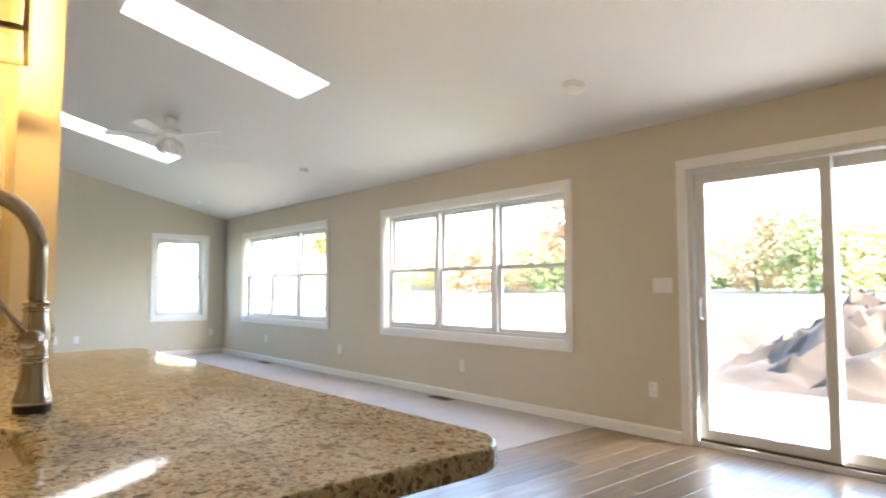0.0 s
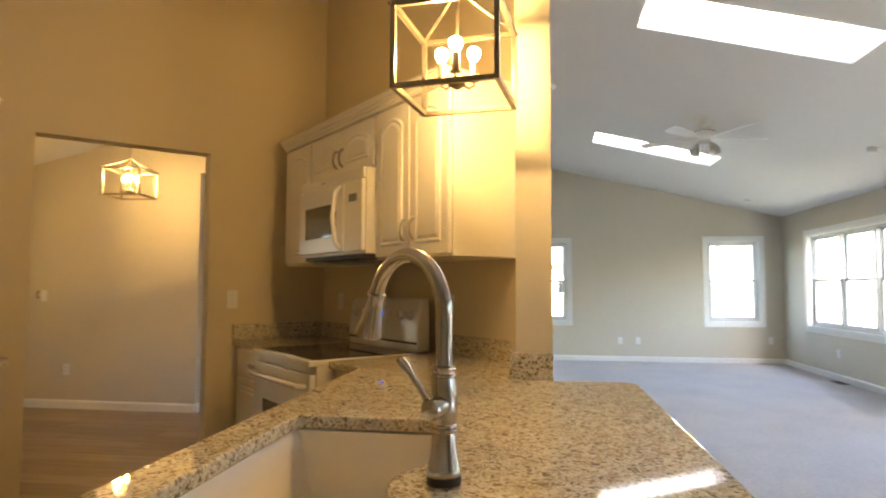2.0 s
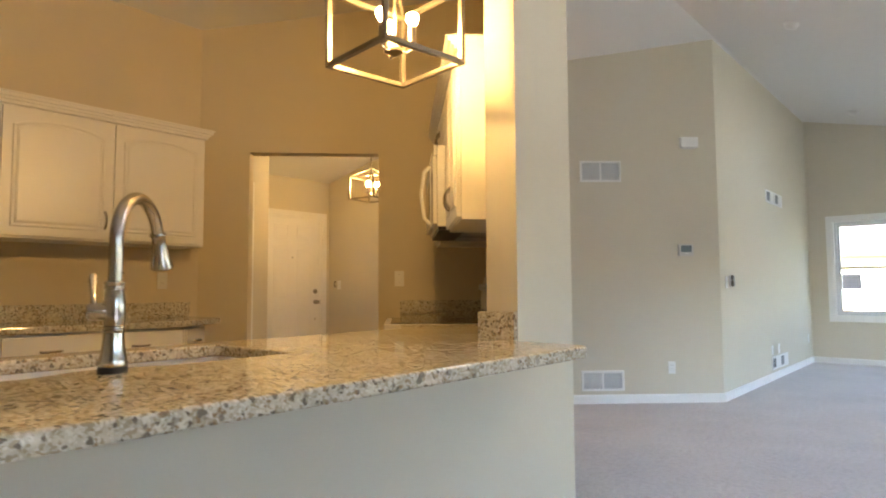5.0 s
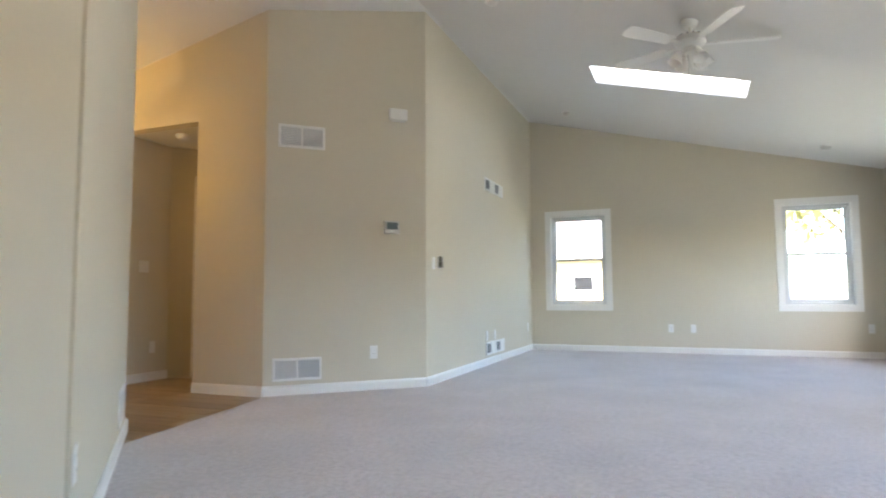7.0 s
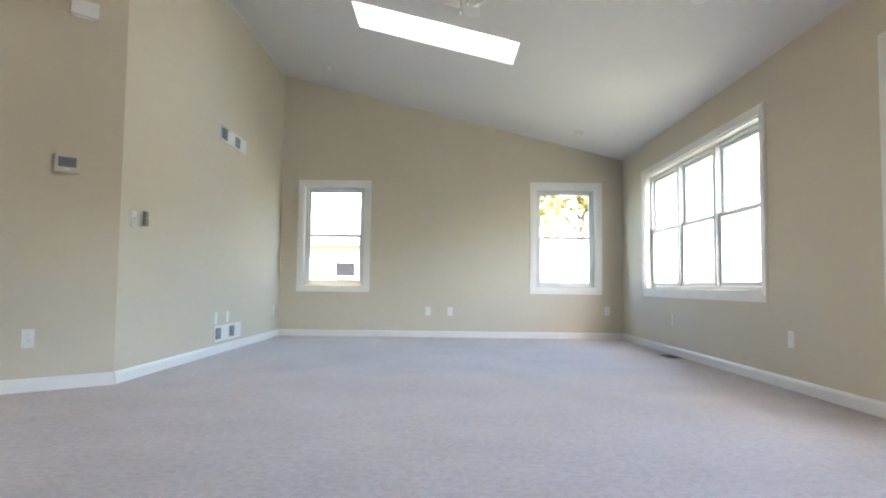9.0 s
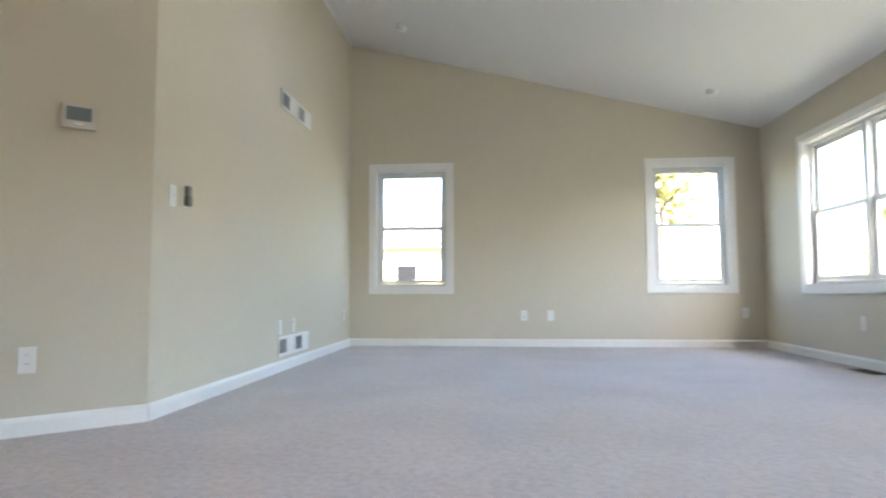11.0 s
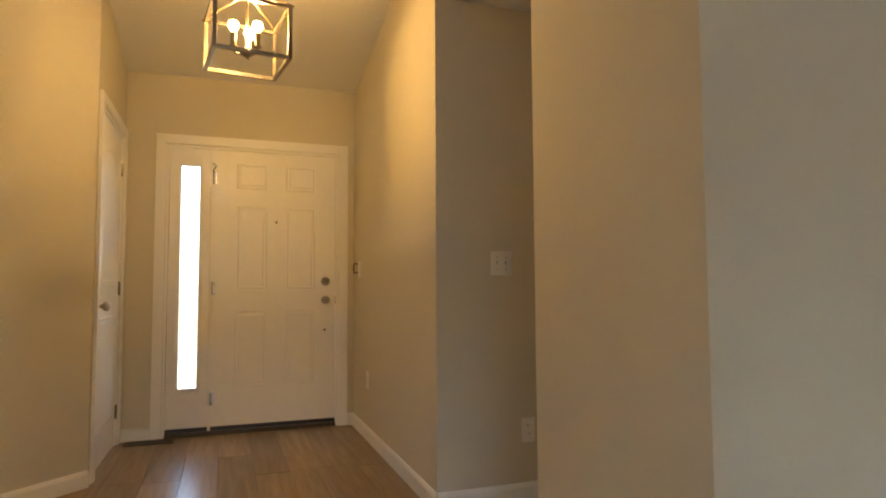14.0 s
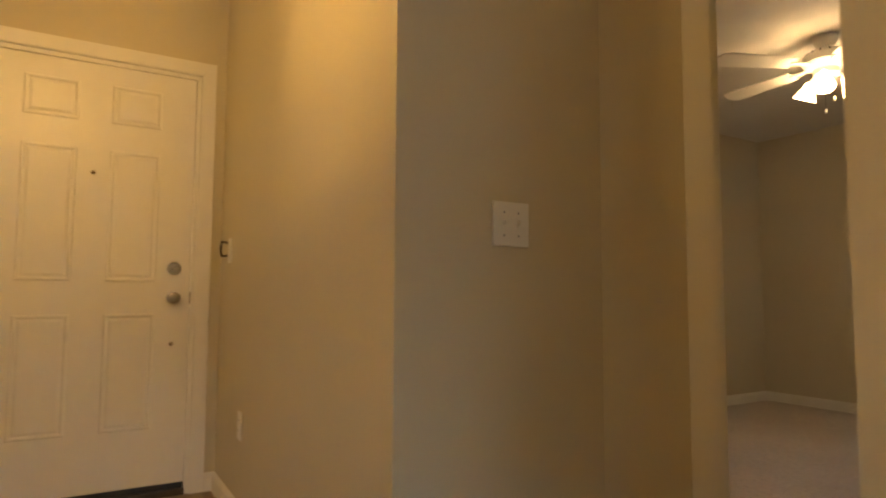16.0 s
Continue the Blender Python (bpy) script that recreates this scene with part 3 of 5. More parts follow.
# front door with sidelight
fd = thing("door_front", on_wall(FRONT_X, (4.962 + 6.172) / 2, 0, 0), "closed white six-panel front door with narrow sidelight", "door", kind="structure")
hw = (6.172 - 4.962) / 2          # x runs towards the sidelight's far side
casing(fd, -hw, hw, 0.0, 2.047, wide=0.068, sill=False)
part("door_frame", frame_bm(-hw, hw, 0.0, 2.047, 0.02, -0.14, -0.001, 0), TRIM, fd)
part("threshold", box(-hw + 0.02, hw - 0.02, -0.13, 0.012, 0.0, 0.030, 0.004), BRONZE, fd, "dark bronze threshold")
part("weather_sweep", box(-hw + 0.022, hw - 0.022, -0.055, -0.012, 0.0305, 0.056), BLACK, fd, "black rubber sweep")
d0, d1 = -hw + 0.022, -hw + 0.022 + 0.872
leaf = part("door_leaf", box(d0, d1, -0.056, -0.012, 0.057, 2.026, 0.002), TRIM, fd)
for zz0, zz1 in ((1.750, 1.935), (1.010, 1.625), (0.32, 0.861)):
    for c in (0.261, 0.610):
        raised_panel(leaf, d0 + c - 0.108, d0 + c + 0.108, zz0, zz1, -0.0125)
knob(leaf, d0 + 0.075, 0.936, -0.012)
part("deadbolt", lathe([(0.032, 0), (0.032, 0.008), (0.026, 0.016), (0.010, 0.018)], 20, m=Matrix.Translation((d0 + 0.075, -0.012, 1.076)) @ pose(0, 0, 0, -90)), PEWTER, leaf, "satin nickel deadbolt", True)
part("bolt_turn", box(d0 + 0.062, d0 + 0.088, 0.006, 0.020, 1.071, 1.081, 0.002), NICKEL, leaf)
part("peephole", lathe([(0.009, 0), (0.009, 0.004), (0.004, 0.005)], 12, m=Matrix.Translation((d0 + 0.436, -0.012, 1.512)) @ pose(0, 0, 0, -90)), BRONZE, leaf, "small dark peephole")
part("lower_lock", lathe([(0.010, 0), (0.010, 0.005), (0.004, 0.007)], 12, m=Matrix.Translation((d0 + 0.078, -0.012, 0.715)) @ pose(0, 0, 0, -90)), NICKEL, leaf)
part("strike_plate", box(d0 - 0.004, d0 + 0.001, -0.040, -0.006, 0.906, 0.966), BRONZE, fd)
for z in (0.25, 1.03, 1.82):
    hinge(leaf, d1 + 0.004, z, -0.006)
part("door_guard", tube([(d1 + 0.006, 0.001, 1.86), (d1 + 0.010, 0.026, 1.87), (d1 - 0.014, 0.034, 1.90), (d1 + 0.012, 0.030, 1.92)], 0.005, 8), NICKEL, fd, "metal swing guard")
side0 = d1 + 0.022
part("mull_post", box(d1 + 0.001, side0 - 0.001, -0.13, -0.008, 0.031, 2.027), TRIM, fd)
# strip added behind the post to block daylight through the gaps beside it
part("gap_light_block", box(d1 - 0.014, side0 + 0.014, -0.075, -0.0575, 0.031, 2.026), TRIM, fd)
sidelight = part("sidelight", frame_bm(side0, hw - 0.022, 0.057, 2.026, 0.068, -0.056, -0.012), TRIM, fd)
part("sidelight_mould", frame_bm(side0 + 0.055, hw - 0.077, 0.31, 1.918, 0.022, -0.020, -0.004), TRIM, sidelight)
part("sidelight_rail", box(side0 + 0.06, hw - 0.08, -0.05, -0.014, 0.12, 0.315), TRIM, sidelight)
part("sidelight_rail", box(side0 + 0.06, hw - 0.08, -0.05, -0.014, 1.913, 1.973), TRIM, sidelight)
pane(sidelight, side0 + 0.06, hw - 0.08, 0.31, 1.918, -0.035)


def plain_door(name, m, width, label, panels, knob_x, hinges_x, turned=0):
    """An inside door in white casing, turned inwards about its hinges; the origin is the opening's middle at the floor."""
    top = thing(name, m, label, "door", kind="structure")
    h = width / 2
    casing(top, -h, h, 0.0, 2.06, wide=0.06, sill=False)
    part("door_frame", frame_bm(-h, h, -0.02, 2.06, 0.016, -0.119, -0.001, 0), TRIM, top)
    dl = part("door_leaf", box(-h + 0.019, h - 0.019, -0.045, -0.010, 0.012, 2.04, 0.002), TRIM, top)
    for z0, z1, arch in panels:
        raised_panel(dl, -h + 0.13, h - 0.13, z0, z1, -0.0105, arch)
    knob(dl, knob_x, 0.93, -0.010)
    for z in (0.22, 1.03, 1.83):
        hinge(dl, hinges_x, z, -0.004)
    if turned:
        dl.matrix_basis = pose(-h + 0.019, -0.010, 0, 0, 0, -turned) @ pose(h - 0.019, 0.010, 0)
    return top


plain_door("door_closet", on_wall(-3.49, CLOSET_Y, 0, 90), 0.81, "closed white two-panel arched closet door", ((0.20, 0.86, 0), (1.05, 1.88, 0.07)), 0.343, -0.391)
pd = Vector((-1.665, 3.371, 0)) + Vector((-0.7071, 0.7071, 0)) * 0.79
plain_door("door_pantry", on_wall(pd.x, pd.y, 0, 45), 0.70, "white panelled pantry door standing open into the dark pantry", ((0.20, 0.86, 0), (1.05, 1.88, 0.06)), 0.28, -0.335, 88)
bd = thing("door_bedroom", on_wall(HALL_W + 0.683 * 0.70711, HALL_END + 0.683 * 0.70711, 0, 315), "white cased open doorway into the bedroom", "doorway", kind="structure")
casing(bd, -0.38, 0.38, 0.0, 2.05, wide=0.075, sill=False)
part("door_frame", frame_bm(-0.38, 0.38, -0.02, 2.05, 0.018, -0.119, -0.001, 0), TRIM, bd)

# skylights
for n_, (x0, x1, y0, y1) in enumerate((SKY1, SKY2)):
    sk = thing("skylight", pose((x0 + x1) / 2, (y0 + y1) / 2, ceiling_z((x0 + x1) / 2) + 0.502, 0, math.degrees(math.atan(SLOPE_E))), "long rectangular skylight set in the sloping ceiling", "skylight", "skylights", "structure")
    lx, ly = (x1 - x0) / 2 * math.sqrt(1 + SLOPE_E ** 2), (y1 - y0) / 2
    part("skylight_frame", ring([(-lx - 0.05, -ly - 0.05), (lx + 0.05, -ly - 0.05), (lx + 0.05, ly + 0.05), (-lx - 0.05, ly + 0.05)], [(-lx, -ly), (lx, -ly), (lx, ly), (-lx, ly)], 0.0, 0.07), VINYL, sk)
    p_ = part("pane", box(-lx, lx, -ly, ly, 0.045, 0.051), GLASS, sk)
    p_.visible_shadow = False

# ---- kitchen ----
def bow_handle(parent, x, z, y, upright=True, long=0.10):
    pts = []
    for k in range(9):
        u = k / 8 * 2 - 1
        off = 0.026 * (1 - u * u) ** 0.6 + 0.002
        pts.append((x, y + off, z + u * long / 2) if upright else (x + u * long / 2, y + off, z))
    rad = [0.0065 + 0.002 * abs(k / 4 - 1) for k in range(9)]
    return part("handle", tube(pts, rad, 8), NICKEL, parent, "brushed nickel bow handle", True)


def cabinet_door(parent, x0, x1, z0, z1, y, arch, handle_x=None, handle_z=None, name="door"):
    d = part(name, box(x0, x1, y, y + 0.019, z0, z1, 0.004), CABINET, parent)
    if z1 - z0 > 0.2:
        raised_panel(d, x0 + 0.048, x1 - 0.048, z0 + 0.05, z1 - 0.05, y + 0.0185, arch, CABINET, 0.008)
    if handle_x is not None:
        bow_handle(d, handle_x, handle_z, y + 0.019)
    return d


def drawer(parent, x0, x1, z0, z1, y, handles):
    d = part("drawer_front", box(x0, x1, y, y + 0.019, z0, z1, 0.005), CABINET, parent)
    for x in handles:
        bow_handle(d, x, (z0 + z1) / 2, y + 0.019, False)
    return d


def crown(parent, x0, x1, y, z, left_end=False, right_end=False):
    """A stepped crown moulding along a cabinet's head, returned at free ends."""
    for k, (out, lo, hi) in enumerate(((0.008, 0.0, 0.018), (0.020, 0.018, 0.034), (0.034, 0.034, 0.052), (0.042, 0.052, 0.064))):
        part("crown", box(x0 - (out if left_end else 0), x1 + (out if right_end else 0), 0.004, y + out, z + lo, z + hi, 0.003), CABINET, parent)


STOVE_M = on_wall(K[0], K[1], 0, 225)     # x runs from the corner along the stove wall, negative
UP0, UP1 = 1.39, 2.13


def upper(name, m, x0, x1, z0, z1, doors, label, deep=0.315, ends=(False, False), group="upper cabinets"):
    c = thing(name, m, label, "cabinet", group)
    part("body", box(x0 + 0.001, x1 - 0.001, 0.002, deep, z0, z1, 0.002), CABINET, c)
    for a, b, hx in doors:
        tall = z1 - z0 > 0.4
        cabinet_door(c, a, b, z0 + 0.012, z1 - 0.012, deep + 0.001, 0.045 if tall else 0.035, hx, z0 + (0.13 if tall else 0.10))
    crown(c, x0, x1, deep + 0.02, z1, *ends)
    return c


upper("upper_cabinet", STOVE_M, -0.66, -0.27, UP0, UP1, [(-0.648, -0.282, None)], "white arched single-door wall cabinet in the corner", 0.385)
upper("upper_cabinet", STOVE_M, -1.42, -0.66, 1.86, UP1, [(-1.408, -1.044, -1.075), (-1.036, -0.672, -1.005)], "short white double-door wall cabinet over the microwave", 0.385)
upper("upper_cabinet", STOVE_M, -2.04, -1.42, UP0, UP1, [(-2.028, -1.734, -1.767), (-1.726, -1.432, -1.692)], "tall white arched double-door wall cabinet", 0.385)
RANGE_X = 0.158                           # the microwave's and the range's shift from the corner
MW_M = on_wall(K[0] + 0.7071 * RANGE_X, K[1] - 0.7071 * RANGE_X, 0, 225)
RANGE_M = MW_M @ pose(0.03, 0.03, 0)

mw = thing("microwave", MW_M, "white over-the-range microwave with dark window", "microwave")
part("body", box(-1.256, -0.504, 0.003, 0.45, 1.425, 1.857, 0.006), ENAMEL, mw)
part("vent_grille", box(-1.256, -0.504, 0.451, 0.467, 1.80, 1.857, 0.006), ENAMEL, mw)
mdoor = part("door", box(-1.06, -0.508, 0.451, 0.477, 1.44, 1.797, 0.008), ENAMEL, mw)
part("door_window", box(-0.98, -0.60, 0.4775, 0.4795, 1.525, 1.70, 0.0008), DARKGLASS, mdoor, "dark glass window")
part("handle", tube([(-1.025, 0.478, 1.46), (-1.035, 0.51, 1.49), (-1.038, 0.527, 1.62), (-1.035, 0.51, 1.75), (-1.025, 0.478, 1.78)], 0.011, 10), ENAMEL, mdoor, "white arched handle", True)
panel_ = part("control_panel", box(-1.252, -1.064, 0.451, 0.473, 1.44, 1.797, 0.006), ENAMEL, mw)
part("display", box(-1.20, -1.115, 0.4732, 0.4742, 1.69, 1.73), SCREEN, panel_, "small grey display")
part("badge", box(-0.83, -0.78, 0.4672, 0.4684, 1.822, 1.832), GREY, mw)
part("underside", box(-1.24, -0.52, 0.02, 0.44, 1.405, 1.424), BLACK, mw, "dark vented underside")
for k in range(2):
    part("grease_filter", box(-1.18 + k * 0.36, -0.90 + k * 0.36, 0.10, 0.30, 1.400, 1.4045), GREY, mw)

# range
st = thing("range", RANGE_M, "white freestanding electric range with glass cooktop", "range")
part("body", box(-1.258, -0.502, 0.02, 0.66, 0.06, 0.884, 0.004), ENAMEL, st)
part("toe_base", box(-1.24, -0.52, 0.06, 0.58, 0.0, 0.06), BLACK, st)
top_ = part("cooktop", box(-1.259, -0.501, 0.09, 0.70, 0.8845, 0.912, 0.008), ENAMEL, st)
part("glass_top", box(-1.225, -0.535, 0.12, 0.665, 0.9122, 0.916, 0.0015), DARKGLASS, top_, "black glass cooktop")
odoor = part("oven_door", box(-1.25, -0.51, 0.661, 0.692, 0.235, 0.845, 0.008), ENAMEL, st)
part("oven_window", box(-1.10, -0.66, 0.6922, 0.6945, 0.38, 0.66, 0.0008), DARKGLASS, odoor, "dark oven window")
part("handle", tube([(-1.21, 0.692, 0.785), (-1.19, 0.73, 0.79), (-0.88, 0.74, 0.792), (-0.57, 0.73, 0.79), (-0.55, 0.692, 0.785)], 0.013, 10), ENAMEL, odoor, "white bar handle", True)
part("storage_drawer", box(-1.25, -0.51, 0.661, 0.688, 0.065, 0.228, 0.008), ENAMEL, st)
bm = bmesh.new()
sec = [(0.012, 0.9165), (0.090, 0.9165), (0.092, 1.03), (0.072, 1.165), (0.050, 1.193), (0.012, 1.195)]
ends_ = [[bm.verts.new((x, y, z)) for y, z in sec] for x in (-1.257, -0.503)]
for i in range(6):
    bm.faces.new((ends_[0][i], ends_[0][(i + 1) % 6], ends_[1][(i + 1) % 6], ends_[1][i]))
bm.faces.new(ends_[0])
bm.faces.new(ends_[1][::-1])
bmesh.ops.bevel(bm, geom=list(bm.edges), offset=0.006, segments=2, affect="EDGES")
console = part("backguard", bm, ENAMEL, st, smooth=True)
part("trim_line", box(-1.25, -0.51, 0.0915, 0.094, 0.955, 0.966), BLACK, console)
tilt = pose(0, 0.0845, 1.105, -90 + 8.4)
for x in (-1.19, -1.10, -0.68, -0.59):
    part("knob", lathe([(0.026, 0.004), (0.026, 0.008), (0.021, 0.012), (0.018, 0.028), (0.010, 0.030)], 18, m=Matrix.Translation((x, 0, 0)) @ tilt), KNOB, console, "white burner knob", True)
part("clock_panel", prism([(-0.965, -0.03), (-0.815, -0.03), (-0.815, 0.03), (-0.965, 0.03)], 0.006, 0.0085, m=tilt), PLASTIC, console)
part("clock_display", prism([(-0.92, -0.016), (-0.86, -0.016), (-0.86, 0.010), (-0.92, 0.010)], 0.0087, 0.0097, m=tilt), SCREEN, console, "small dark display")
for k, x in enumerate((-0.908, -0.893, -0.878)):
    part("digit", prism([(x - 0.004, -0.009), (x + 0.004, -0.009), (x + 0.004, 0.005), (x - 0.004, 0.005)], 0.0098, 0.0102, m=tilt), DISPLAY, console, "lit blue clock digit")


def base_cabinet(name, m, x0, x1, deep, label, drawers, doors, group="base cabinets"):
    c = thing(name, m, label, "cabinet", group)
    part("body", box(x0 + 0.001, x1 - 0.001, 0.004, deep, 0.10, 0.872, 0.002), CABINET, c)
    part("toe_kick", box(x0 + 0.002, x1 - 0.002, 0.03, deep - 0.07, 0.0, 0.0995), CABINET, c)
    for a, b, hs in drawers:
        drawer(c, a, b, 0.695, 0.86, deep + 0.001, hs)
    for a, b, hx in doors:
        cabinet_door(c, a, b, 0.112, 0.683, deep + 0.001, 0.0, hx, 0.56)
    return c


base_cabinet("base_cabinet", STOVE_M, -0.655, -0.025, 0.60, "narrow white base cabinet beside the range", [(-0.645, -0.035, [-0.34])], [(-0.645, -0.035, -0.59)])
WEST_M = on_wall(KITCHEN_W, 0, 0, 0)    # x runs south: x = -y
upper("upper_cabinet", WEST_M, -3.107, -1.92, UP0, UP1, [(-3.095, -2.519, -2.557), (-2.509, -1.932, -2.467)], "white arched double-door wall cabinet", ends=(True, False))
upper("upper_cabinet", WEST_M, -1.92, -0.75, UP0, UP1, [(-1.908, -1.34, -1.38), (-1.33, -0.762, -1.29)], "white arched double-door wall cabinet further along")
base_cabinet("base_cabinet", WEST_M, -2.84, -1.89, 0.60, "white base cabinet with wide drawer and two doors", [(-2.83, -1.90, [-2.58, -2.12])], [(-2.83, -2.37, -2.41), (-2.36, -1.90, -2.32)])
base_cabinet("base_cabinet", WEST_M, -1.89, -0.94, 0.60, "white base cabinet with wide drawer further along", [(-1.88, -0.95, [-1.64, -1.19])], [(-1.88, -1.42, -1.46), (-1.41, -0.95, -1.37)])
ang = thing("base_cabinet", pose(0, 0, 0), "narrow angled white end base cabinet", "cabinet", "base cabinets")
part("body", prism([(KITCHEN_W + 0.004, 2.842), (-1.035, 2.842), (-1.215, 3.06), (KITCHEN_W + 0.004, 3.06)], 0.10, 0.872), CABINET, ang)
part("toe_kick", prism([(KITCHEN_W + 0.03, 2.85), (-1.105, 2.85), (-1.265, 3.03), (KITCHEN_W + 0.03, 3.03)], 0.0, 0.0995), CABINET, ang)
am = on_wall(-1.125, 2.951, 0, 39.5)
ad = part("door", box(-0.13, 0.13, 0.001, 0.019, 0.112, 0.683, 0.004), CABINET, ang)
ad.matrix_world = am
adr = part("drawer_front", box(-0.13, 0.13, 0.001, 0.019, 0.695, 0.86, 0.004), CABINET, ang)
adr.matrix_world = am
bow_handle(ad, 0.09, 0.56, 0.019)
bow_handle(adr, 0.0, 0.78, 0.019, False, 0.08)

# worktops
def worktop(name, outline, label, z0=0.8745, z1=0.912):
    w = thing(name, pose(0, 0, 0), label, "countertop")
    part("slab", prism(outline, z0, z1, 0.006), GRANITE, w)
    return w


wk = worktop("worktop", [(KITCHEN_W + 0.003, 0.80), (-0.99, 0.80), (-0.99, 2.87), (-1.185, 3.17), (KITCHEN_W + 0.003, 3.17)], "speckled beige granite worktop on the white base cabinets")
part("backsplash", box(KITCHEN_W + 0.003, KITCHEN_W + 0.023, 0.80, 3.17, 0.913, 1.013, 0.003), GRANITE, wk)
along, outw = Vector((0.7071, -0.7071)), Vector((-0.7071, -0.7071))
at_k = lambda s, d: tuple(Vector(K) + along * s + outw * d)
wk2 = worktop("worktop", [at_k(0.004, 0.003), at_k(0.655, 0.003), at_k(0.655, 0.645), at_k(0.004, 0.645)], "small speckled granite worktop in the corner by the range")
part("backsplash", prism([at_k(0.004, 0.003), at_k(0.655, 0.003), at_k(0.655, 0.023), at_k(0.004, 0.023)], 0.913, 1.013, 0.003), GRANITE, wk2)
part("backsplash", prism([at_k(0.004, 0.024), at_k(0.024, 0.024), at_k(0.024, 0.645), at_k(0.004, 0.645)], 0.913, 1.013, 0.003), GRANITE, wk2)

PEN_X0, PEN_X1, PEN_Y0, PEN_Y1 = 0.62, 1.735, 0.83, 2.835
SINK_BOX = (0.735, 1.165, 1.16, 2.09)
pen = thing("peninsula_worktop", pose(0, 0, 0), "polished speckled beige granite breakfast bar with sink cutout", "countertop")
arc = lambda cx, cy, r, a0, a1, n=7: [(cx + r * math.cos(radians(a0 + (a1 - a0) * k / n)), cy + r * math.sin(radians(a0 + (a1 - a0) * k / n))) for k in range(n + 1)]
xs0, xs1, ys0, ys1 = SINK_BOX
front = at_k(1.419, 0.645)
kink = (PEN_X0, front[0] + front[1] - PEN_X0)
outline = [front, kink, *arc(PEN_X0 + 0.03, PEN_Y0 + 0.03, 0.03, 180, 270, 4), *arc(PEN_X1 - 0.09, PEN_Y0 + 0.09, 0.09, 270, 360), *arc(PEN_X1 - 0.07, PEN_Y1 - 0.07, 0.07, 0, 80),
           (PILLAR_X1 + 0.003, PILLAR_Y - 0.03), (PILLAR_X1 + 0.003, PILLAR_Y - 0.003), (PILLAR_X0 - 0.003, PILLAR_Y - 0.003), (PILLAR_X0 - 0.003, 4.60 - PILLAR_X0 - 0.004), at_k(1.419, 0.003)]
# the sink's cutout, with a rounded bulge of stone towards the tap
cut = [*arc(xs0 + 0.03, ys1 - 0.03, 0.03, 180, 90, 4), *arc(xs1 - 0.03, ys1 - 0.03, 0.03, 90, 0, 4), (xs1, 1.72), *[(xs1 - 0.055 * math.sin(math.pi * k / 8) ** 0.7, 1.68 - 0.22 * k / 8) for k in range(1, 8)], (xs1, 1.42), *arc(xs1 - 0.03, ys0 + 0.03, 0.03, 0, -90, 4), *arc(xs0 + 0.03, ys0 + 0.03, 0.03, 270, 180, 4)]
bm = bmesh.new()
levels = []
for z in (0.8745, 0.912):
    loops = []
    for line in (outline, cut):
        vs = [bm.verts.new((x, y, z)) for x, y in line]
        loops.append(([bm.edges.new((vs[i], vs[(i + 1) % len(vs)])) for i in range(len(vs))], vs))
    made = bmesh.ops.triangle_fill(bm, use_beauty=True, use_dissolve=False, edges=loops[0][0] + loops[1][0])
    levels.append(loops)
for which in (0, 1):
    lo, hi = levels[0][which][1], levels[1][which][1]
    for i in range(len(lo)):
        bm.faces.new((lo[i], lo[(i + 1) % len(lo)], hi[(i + 1) % len(lo)], hi[i]))
bmesh.ops.recalc_face_normals(bm, faces=bm.faces)
rim = [e for e in bm.edges if len(e.link_faces) == 2 and e.calc_face_angle(0) > 1.2 and abs(e.verts[0].co.z - e.verts[1].co.z) < 1e-5]
bmesh.ops.bevel(bm, geom=rim, offset=0.007, segments=3, affect="EDGES", profile=0.5)
part("slab", bm, GRANITE, pen)
part("backsplash", prism([at_k(1.419, 0.003), (PILLAR_X0 - 0.003, 4.60 - PILLAR_X0 - 0.004), (PILLAR_X0 - 0.003, 4.60 - PILLAR_X0 - 0.032), at_k(1.419, 0.023)], 0.913, 1.013, 0.002), GRANITE, pen)
part("backsplash", box(PILLAR_X0 - 0.024, PILLAR_X0 - 0.003, PILLAR_Y - 0.003, 4.60 - PILLAR_X0 - 0.035, 0.913, 1.013, 0.003), GRANITE, pen)
part("backsplash", box(PILLAR_X0 - 0.024, PILLAR_X1 + 0.001, PILLAR_Y - 0.025, PILLAR_Y - 0.004, 0.913, 1.013, 0.003), GRANITE, pen)

PEN_M = on_wall(PILLAR_X0, 0, 0, 180)    # x runs north: x = y
base_cabinet("base_cabinet", PEN_M, 0.88, 1.10, 0.60, "white base cabinet under the breakfast bar", [(0.89, 1.09, [0.99])], [(0.89, 1.09, 1.05)])
snk = thing("base_cabinet", PEN_M, "white sink base cabinet under the breakfast bar", "cabinet", "base cabinets")
part("body", box(1.102, 2.102, 0.58, 0.60, 0.10, 0.872), CABINET, snk)
part("side_panel", box(1.102, 1.118, 0.004, 0.579, 0.10, 0.872), CABINET, snk)
part("side_panel", box(2.086, 2.102, 0.004, 0.579, 0.10, 0.872), CABINET, snk)
part("toe_kick", box(1.104, 2.10, 0.03, 0.53, 0.0, 0.099), CABINET, snk)
for a, b, h in ((1.112, 1.698, 1.66), (1.706, 2.092, 1.74)):
    cabinet_door(snk, a, b, 0.112, 0.683, 0.601, 0, h, 0.56)
    part("drawer_front", box(a, b, 0.601, 0.62, 0.695, 0.86, 0.005), CABINET, snk)
base_cabinet("base_cabinet", PEN_M, 2.104, 2.85, 0.60, "white corner base cabinet under the breakfast bar", [(2.114, 2.84, [2.45])], [(2.114, 2.84, 2.15)])
